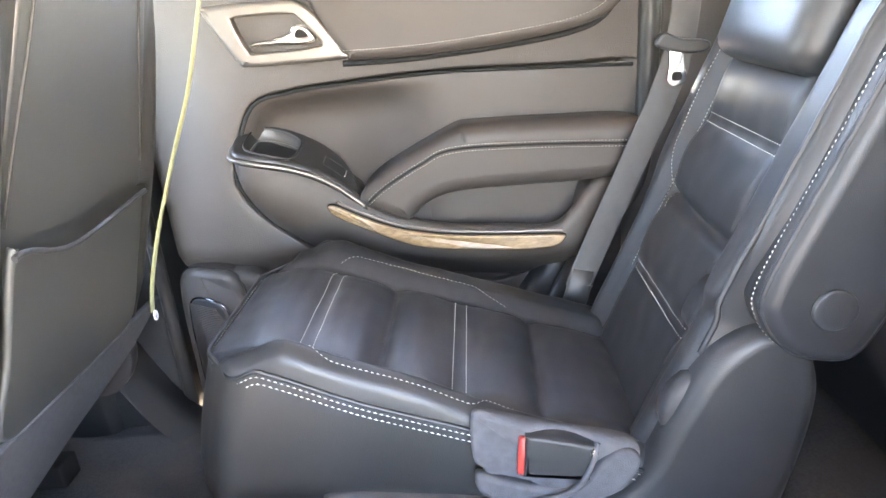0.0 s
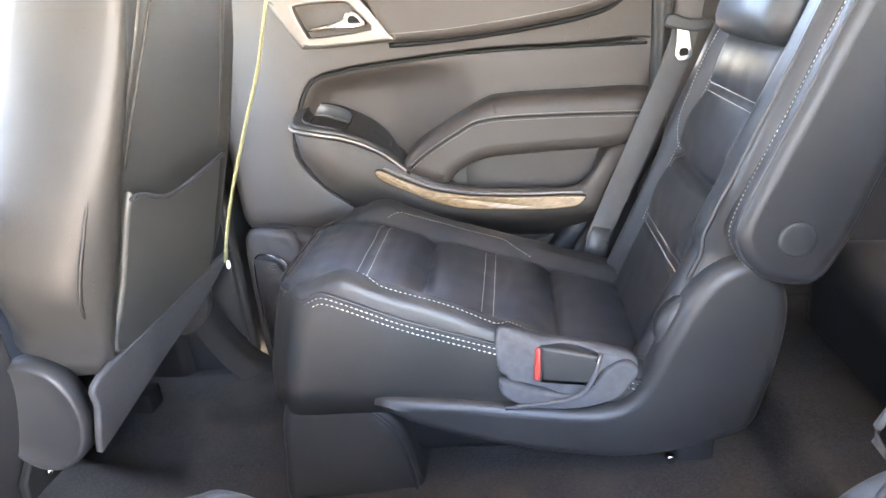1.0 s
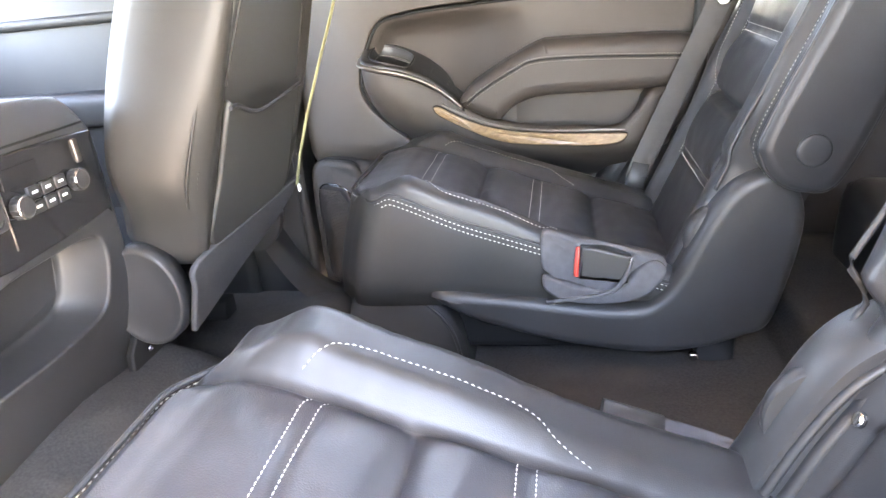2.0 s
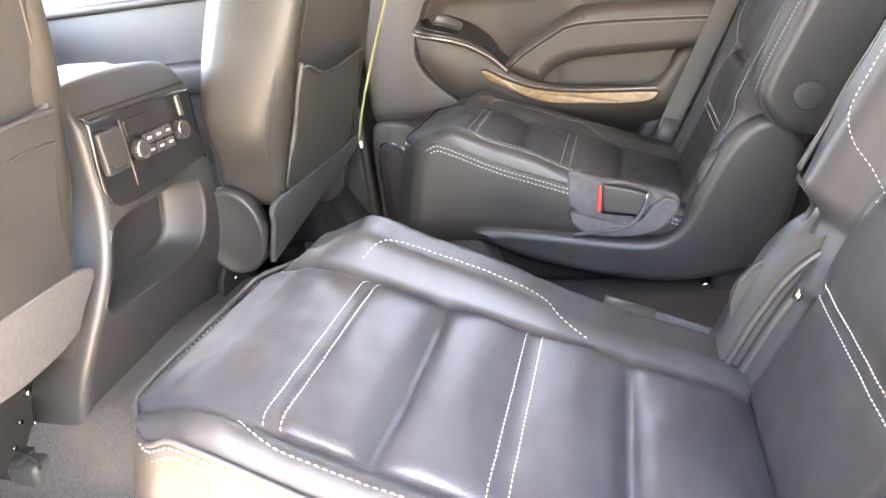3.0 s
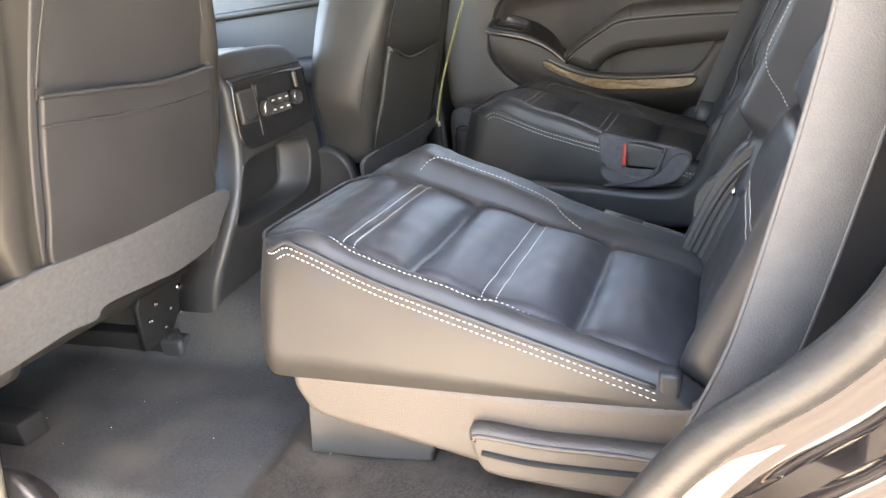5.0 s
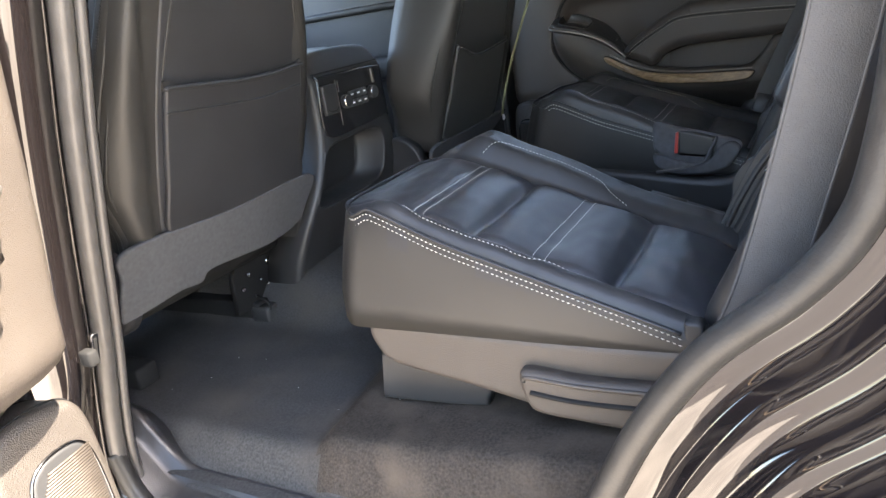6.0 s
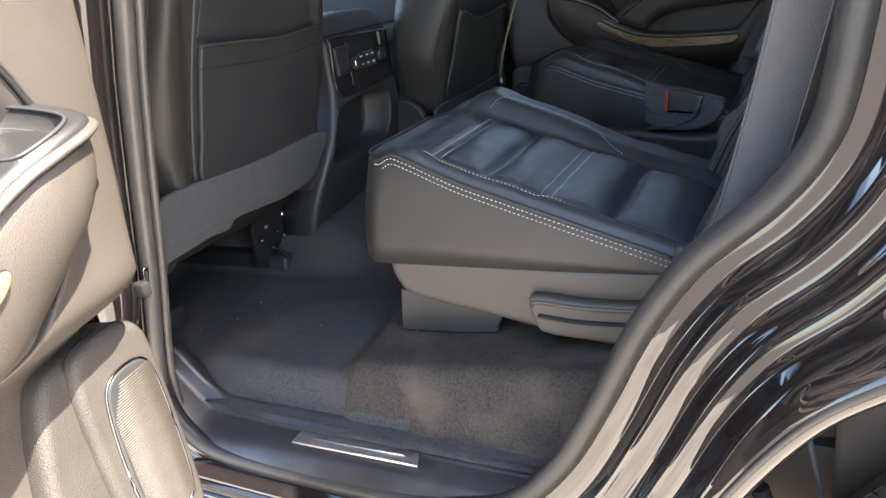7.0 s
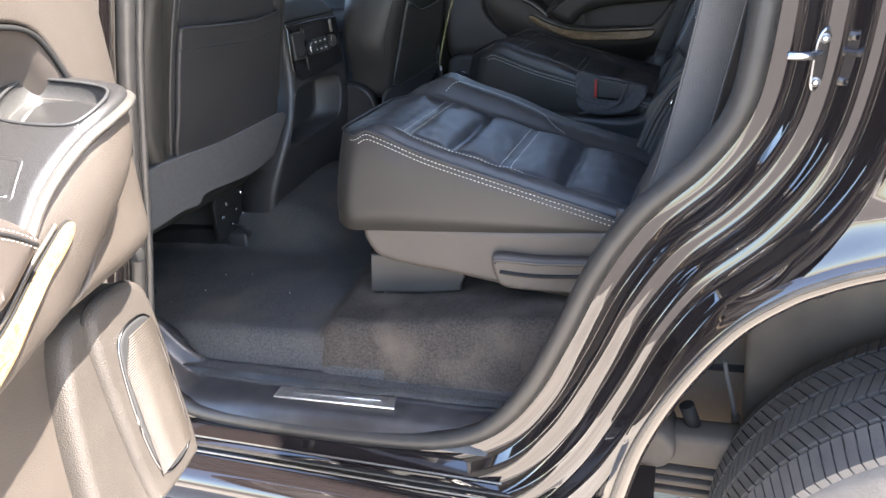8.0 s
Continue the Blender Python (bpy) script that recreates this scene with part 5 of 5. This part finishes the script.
# striker on the rear pillar
sk = part("striker_plate", pad([(0, -0.036), (-0.007, -0.022), (-0.008, 0.022), (0, 0.036), (0.007, 0.022), (0.008, -0.022)], lambda a, b, h: Vector((0.500 + a + b * 0.12, -0.902 - h + a * 0.6, 1.130 + b)), 0.0, 0.006, 0.003, n=5), ZINC, body, "zinc striker plate")
part("striker_loop", tube(spline([(0.500, -0.905, 1.136), (0.490, -0.922, 1.138), (0.476, -0.930, 1.140), (0.464, -0.930, 1.141)], 4), 0.005, 10), ZINC, sk)
for z in (1.106, 1.154):
    part("screw", disc((0.500 + (z - 1.130) * 0.12, -0.907, z), (0, -1, 0), 0.0055, 0.005, sides=12), STEEL, sk)
# roof, far side, glass
part("roof", box(-1.75, 2.4, -0.93, 0.97, 1.83, 1.87, 0.015), PAINT, body, "black roof")
ceiling = part("ceiling", box(-1.5, 2.3, -0.76, 0.76, 1.80, 1.822, 0.005), HEADLINER, None)
tagged(ceiling, "pale grey cloth headliner", "headliner", kind="structure")
part("roof_rail", box(-1.5, 2.3, -0.92, -0.80, 1.72, 1.84, 0.02), PAINT, body)
part("roof_rail", box(-1.5, 2.3, 0.78, 0.97, 1.72, 1.84, 0.02), PAINT, body)
part("far_rocker", box(-2.2, 2.4, 0.87, 0.97, 0.26, 0.47, 0.02), PAINT, body)
part("far_b_pillar", box(-0.84, -0.632, 0.845, 1.0, 0.45, 1.80, 0.02), PLASTIC, body, "black pillar trim")
part("far_pillar_seal", tube([Vector((-0.625, 0.842, z)) for z in np.linspace(0.56, 1.75, 16)], 0.014, 10, up=(0, 1, 0)), RUBBER, body, "black rubber seal")
bm = bmesh.new()
rings(bm, [[Vector((x, y, z + 0.44 * step(-x, 0.50, 0.86) ** 1.7)) for y, z in ((0.70, 0.555), (0.742, 0.580), (0.765, 0.582), (0.785, 0.572), (0.83, 0.560), (0.86, 0.53))] for x in np.linspace(-0.86, 0.3, 60)], False)
part("far_sill_trim", bm, PLASTIC, body, "black plastic sill trim")
part("far_c_pillar", box(0.33, 0.55, 0.845, 0.95, 0.45, 1.80, 0.02), TRIM, body, "taupe pillar trim")
part("far_quarter_trim", box(0.56, 2.3, 0.80, 0.95, 0.45, 1.40, 0.03), TRIM, body)
part("far_wheelhouse", pad([(-0.06, 0.45), (-0.01, 0.55), (0.08, 0.72), (0.15, 0.82), (0.22, 0.92), (0.31, 1.0), (0.36, 1.08), (0.62, 1.08), (0.62, 0.45)], lambda a, b, h: Vector((a, 0.955 - h, b)), 0.0, 0.093, 0.02, n=4, smooth_outline=False), PLASTIC, body)
part("far_door_seal", tube([Vector((x, 0.838, z)) for x, z in spline([(-0.02, 0.50), (0.08, 0.60), (0.165, 0.74), (0.24, 0.87), (0.31, 0.96), (0.36, 1.05), (0.375, 1.2), (0.38, 1.5)], 8)], 0.02, 10, up=(0, 1, 0)), RUBBER, body, "black rubber door seal")
part("near_quarter_trim", box(0.60, 2.3, -0.90, -0.72, 0.96, 1.40, 0.03), TRIM, body)
part("near_wheelhouse", box(0.46, 1.3, -0.638, -0.58, 0.60, 0.98, 0.02, 3), CARPET, body)
part("near_c_pillar", box(0.52, 0.72, -0.890, -0.78, 1.0, 1.80, 0.02), TRIM, body)
gate = thing("tailgate", "closed tailgate with taupe inner trim", "tailgate", at=(2.35, 0, 0.45))
part("tailgate_trim", box(2.3, 2.4, -0.95, 0.95, 0.45, 1.25, 0.03), TRIM, gate)
dash = thing("dashboard", "dark plastic dashboard ahead of the front seats", "dashboard", at=(-2.0, 0, 0.30))
part("dash_panel", box(-2.3, -1.75, -0.93, 0.95, 0.30, 1.36, 0.06, 3), PLASTIC, dash)
far_front = thing("front_door", "closed front passenger door with dark trim", "car door", "front doors", at=(-1.35, 0.9, 0.45))
near_front = thing("front_door", "closed glossy black driver's door", "car door", "front doors", at=(-1.35, -0.9, 0.40))
part("trim_panel", box(-1.9, -0.80, 0.82, 0.95, 0.45, 1.45, 0.03), PLASTIC, far_front, "dark front door trim")
part("armrest", box(-1.75, -0.86, 0.76, 0.83, 1.05, 1.14, 0.025, 3), PLASTIC, far_front)
part("belt_line", box(-1.88, -0.82, 0.80, 0.83, 1.30, 1.325, 0.008), PLASTIC, far_front)
part("outer_skin", box(-1.9, -0.86, -0.99, -0.82, 0.40, 1.45, 0.03), PAINT, near_front)
for nm, b, up in (("window_pane", box(-1.9, -0.80, 0.90, 0.905, 1.44, 1.78, 0), far_front), ("side_window", box(0.55, 2.3, 0.90, 0.905, 1.38, 1.78, 0), body),
                  ("rear_window", box(2.33, 2.336, -0.85, 0.85, 1.25, 1.80, 0), gate), ("side_window", box(0.72, 2.3, -0.905, -0.90, 1.38, 1.78, 0), body), ("window_pane", box(-1.9, -0.86, -0.905, -0.90, 1.44, 1.78, 0), near_front)):
    g = part(nm, b, TINT, up, "tinted glass pane", smooth=False)
    g.visible_shadow = False


# ---- rear wheel ----
wheel = thing("rear_wheel", "dusty all-season tyre in the wheel arch", "wheel", at=(0.80, -0.88, -0.05))
WC = Vector((0.80, -0.88, 0.34))


def wp(r, a, y):
    return Vector((WC.x + r * math.cos(a), WC.y + y, WC.z + r * math.sin(a)))


bm = bmesh.new()
tp = [(0.24, -0.10), (0.29, -0.125), (0.34, -0.13), (0.375, -0.118), (0.386, -0.10), (0.39, 0), (0.386, 0.10), (0.375, 0.118), (0.34, 0.13), (0.29, 0.125), (0.24, 0.10)]
rings(bm, [[wp(r, a, y) for r, y in tp] for a in np.linspace(0, 2 * math.pi, 97)], False)
tyre = part("tyre", bm, TYRE, wheel, "black treaded tyre")
bm = bmesh.new()
TN = 150
for i in range(TN):
    a = 2 * math.pi * i / TN
    for k, (y0, y1, sk) in enumerate(((-0.122, -0.078, 0.0), (-0.070, -0.028, 0.02), (-0.020, 0.020, -0.02), (0.028, 0.070, 0.02), (0.078, 0.122, 0.0))):
        w = math.pi / TN
        a0 = a + (w if k % 2 else 0)
        lean = (0.018, 0.05, 0.05, 0.05, 0.018)[k] * (1 if k % 2 else -1)
        co = []
        for (aa, y) in ((a0 - w + 0.003, y0), (a0 + w - 0.003, y0), (a0 + w - 0.003 + lean, y1), (a0 - w + 0.003 + lean, y1)):
            rr = 0.398 - 0.016 * (abs(y) / 0.12) ** 4
            co.append((aa, y, rr))
        lo = [bm.verts.new(wp(r - 0.012, aa, y)) for aa, y, r in co]
        hi = [bm.verts.new(wp(r, aa, y)) for aa, y, r in co]
        bm.faces.new(hi)
        for q in range(4):
            bm.faces.new((lo[q], lo[(q + 1) % 4], hi[(q + 1) % 4], hi[q]))
part("tread", bm, TYRE, tyre, smooth=False, kind="stuff")
part("rim", disc(WC + Vector((0, 0.08, 0)), (0, -1, 0), 0.25, 0.16, 0.02, dish=-0.05), STEEL, wheel, "silver wheel rim")
axle = thing("suspension_arm", "dusty grey suspension beam behind the wheel", "suspension", at=(0.5, -0.7, 0.4))
part("beam", box(0.30, 0.62, -0.80, -0.74, 0.425, 0.492, 0.012), LINER, axle)
part("brake_hose", tube(spline([(0.425, -0.70, 0.585), (0.430, -0.70, 0.555), (0.438, -0.702, 0.52), (0.444, -0.704, 0.485), (0.449, -0.70, 0.45)], 6), 0.004, 8), WEB, axle, "grey brake hose")
part("hose_fitting", tube([Vector((0.447, -0.703, 0.475)), Vector((0.450, -0.70, 0.44))], 0.008, 10), LINER, axle)
part("bump_stop", tube([Vector((0.365, -0.76, 0.53)), Vector((0.378, -0.76, 0.488))], 0.013, 10), DARK, axle, "black rubber bump stop")
for z in (0.395, 0.372, 0.350):
    part("spring_leaf", box(0.31, 0.62, -0.79, -0.73, z, z + 0.012, 0.003), LINER, axle, "dusty flat spring leaf")
part("bracket", disc((0.31, -0.74, 0.478), (0, -1, 0), 0.04, 0.09, 0.01), LINER, axle)


# ---- seat belts ----
belt = thing("seat_belt", "grey seat belt with a chrome latch plate, hanging by the door", "seat belt", "seat belts", at=(0.23, 0.74, 0.86))
bp = spline([(0.452, 0.80, 1.62), (0.425, 0.76, 1.42), (0.405, 0.735, 1.30), (0.38, 0.725, 1.22), (0.31, 0.725, 1.06), (0.235, 0.73, 0.89), (0.228, 0.735, 0.86)], 8)
part("webbing", strap(bp, 0.048, 0.003, (1, 0, -0.4)), WEB, belt)
part("latch_housing", pad([(0.362, 1.285), (0.36, 1.30), (0.372, 1.308), (0.40, 1.296), (0.44, 1.29), (0.442, 1.275), (0.41, 1.272)], lambda a, b, h: Vector((a, 0.722 - h, b)), 0, 0.016, 0.005, n=4), PLASTIC, belt)
tong = part("latch_plate", pad([(0.380, 1.285), (0.398, 1.285), (0.405, 1.250), (0.408, 1.232), (0.400, 1.222), (0.384, 1.222), (0.377, 1.232), (0.380, 1.255)], lambda a, b, h: Vector((a, 0.715 - h, b)), 0, 0.004, 0.0015, n=4), CHROME, belt, "chrome latch plate")
part("slot", pad([(0.385, 1.231), (0.386, 1.243), (0.399, 1.243), (0.399, 1.231)], lambda a, b, h: Vector((a, 0.7113 - h, b)), 0, 0.001, 0.0005, n=3), DARK, tong)
part("anchor_boot", strap([Vector((0.236, 0.733, 0.895)), Vector((0.222, 0.735, 0.84)), Vector((0.20, 0.74, 0.78))], 0.045, 0.012, (1, 0, -0.3)), PLASTIC, belt, "stitched belt end and anchor")
belt2 = thing("seat_belt", "broad grey seat belt webbing running down beside the chair", "seat belt", "seat belts", at=(0.33, -0.75, 0.9))
bp = spline([(0.45, -0.80, 1.65), (0.415, -0.765, 1.30), (0.398, -0.755, 1.18), (0.345, -0.748, 0.96), (0.30, -0.745, 0.84), (0.28, -0.745, 0.74)], 8)
part("webbing", strap(bp, 0.060, 0.003, (1, 0.25, -0.25)), WEB, belt2, "grey ribbed webbing")
for s in (-1, 1):
    part("selvedge", tube([p + Vector((s * 0.027, s * 0.0067, -s * 0.0067)) for p in bp], 0.0022, 6), WEB, belt2, "rolled webbing edge")
part("anchor_boot", strap([Vector((0.285, -0.745, 0.77)), Vector((0.275, -0.745, 0.70))], 0.066, 0.014, (1, 0.2, -0.2)), PLASTIC, belt2, "black anchor boot")


def buckle(Q, sg, label):
    def P(x, o, z):
        return Q(x, o, z + 0.010)

    bk = thing("belt_buckle", label, "belt buckle", "belt buckles", at=P(0.09, -0.22, 0.80))
    pouch = [(0.024, 0.905), (0.034, 0.920), (0.075, 0.909), (0.13, 0.894), (0.205, 0.874), (0.224, 0.856), (0.216, 0.835), (0.200, 0.812), (0.165, 0.796), (0.12, 0.790), (0.060, 0.800), (0.030, 0.818), (0.036, 0.842), (0.024, 0.860)]
    part("pouch", pad(pouch, lambda a, b, h: P(a, -0.226 - h - (0.004 * noise.noise((a * 40, b * 40, 0)) + 0.006 * math.sin(a * 70 + b * 30)) * min(1, h / 0.02), b), 0, 0.020, 0.008, n=8, crown=0.003), WEB_DARK, bk, "charcoal fabric buckle pouch")
    part("pouch_lip", pad([(0.026, 0.845), (0.05, 0.838), (0.085, 0.826), (0.13, 0.818), (0.155, 0.826), (0.180, 0.858), (0.204, 0.868), (0.222, 0.853), (0.212, 0.828), (0.190, 0.806), (0.14, 0.793), (0.07, 0.797), (0.03, 0.818)], lambda a, b, h: P(a, -0.244 - h, b), 0, 0.014, 0.006, n=6), WEB_DARK, bk, "folded pouch lip")
    part("strap", strap([P(x, o, z) for x, o, z in spline([(0.030, -0.258, 0.800), (0.07, -0.262, 0.806), (0.115, -0.266, 0.814), (0.145, -0.268, 0.829), (0.162, -0.266, 0.858), (0.172, -0.256, 0.882)], 8)], 0.007, 0.005, (0, 0, 1)), WEB_DARK, bk, "bound pouch edge")
    part("buckle_body", pad([(0.084, 0.850), (0.088, 0.894), (0.094, 0.899), (0.160, 0.882), (0.166, 0.876), (0.161, 0.840), (0.155, 0.834), (0.088, 0.843)], lambda a, b, h: P(a, -0.238 - h, b), 0, 0.024, 0.004, n=4), PLASTIC, bk, "black buckle body")
    part("release_button", pad([(0.0755, 0.850), (0.080, 0.896), (0.087, 0.898), (0.084, 0.846), (0.076, 0.846)], lambda a, b, h: P(a, -0.239 - h, b), 0, 0.022, 0.003, n=3, smooth_outline=False), RED, bk, "red release button")
    part("clasp", disc(P(0.166, -0.257, 0.872), (0, -sg, 0.2), 0.006, 0.006, sides=12), CHROME, bk, "small bright clasp")
    return bk


buckle(FP, 1, "black belt buckle with red button in a fabric pouch")
bk = thing("belt_buckle", "grey belt buckle on its strap lying beside the cushion", "belt buckle", "belt buckles", at=(0.09, -0.2, 0.88))
part("buckle_body", strap([Vector((0.10, -0.168, 0.870)), Vector((0.165, -0.171, 0.850))], 0.030, 0.018, (0, 1, 0.2)), PLASTIC, bk)
part("strap", strap(spline([(0.165, -0.171, 0.850), (0.19, -0.172, 0.842), (0.25, -0.176, 0.822)], 6), 0.026, 0.008, (0, 1, 0.3)), WEB_DARK, bk)

# ---- third row ----
third = thing("third_row_seat", "black leather third-row bench seat", "car seat", at=(0.9, 0.3, FLOOR))
part("cushion", soft(0.62, 1.12, 0.62, lambda x, v: 0.86 - 0.06 * (x - 0.6) + 0.015 * step(abs(v), 0.7, 0.9), lambda x: 0.62, lambda a, b, h: Vector((a, b + 0.05, h)), R=0.06, r=0.05, na=30, nb=40, sag=0.01), LEATHER, third, "black leather bench cushion")
part("backrest", soft(-0.1, 0.55, 0.62, lambda u, v: 0.015 * step(abs(v), 0.7, 0.9), lambda u: -0.14, lambda u, o, h: Vector((1.08 + 0.38 * u - 0.92 * h, o + 0.05, 0.88 + 0.92 * u + 0.38 * h)), R=0.06, r=0.04, na=30, nb=40), LEATHER, third, "black leather bench backrest")
part("base", box(0.70, 1.2, -0.5, 0.6, 0.66, 0.72, 0.02), DARK, third)

# ---- lint on the carpet ----
rng = random.Random(5)
bm = bmesh.new()
for _ in range(14):
    x, y = rng.uniform(-0.98, -0.05), rng.uniform(-0.66, -0.26)
    if abs(y - 0.03) < 0.38 and x < -0.5:
        y -= 0.2
    r, a = rng.uniform(0.0007, 0.0014), rng.uniform(0, 6.28)
    c = Vector((x, y, floor_height(x, y) + 0.003))
    q = [bm.verts.new(c + Vector((r * f * math.cos(a + k * 1.57), r / f * math.sin(a + k * 1.57), 0.0005 * (k % 2)))) for k, f in zip(range(4), (1.6, 0.8, 1.2, 0.9))]
    top = bm.verts.new(c + Vector((0, 0, r * 0.8)))
    for k in range(4):
        bm.faces.new((q[k], q[(k + 1) % 4], top))
lint = part("carpet_lint", bm, PALE, None, smooth=False)
tagged(lint, "scattered pale specks of lint on the carpet", "lint", kind="stuff")
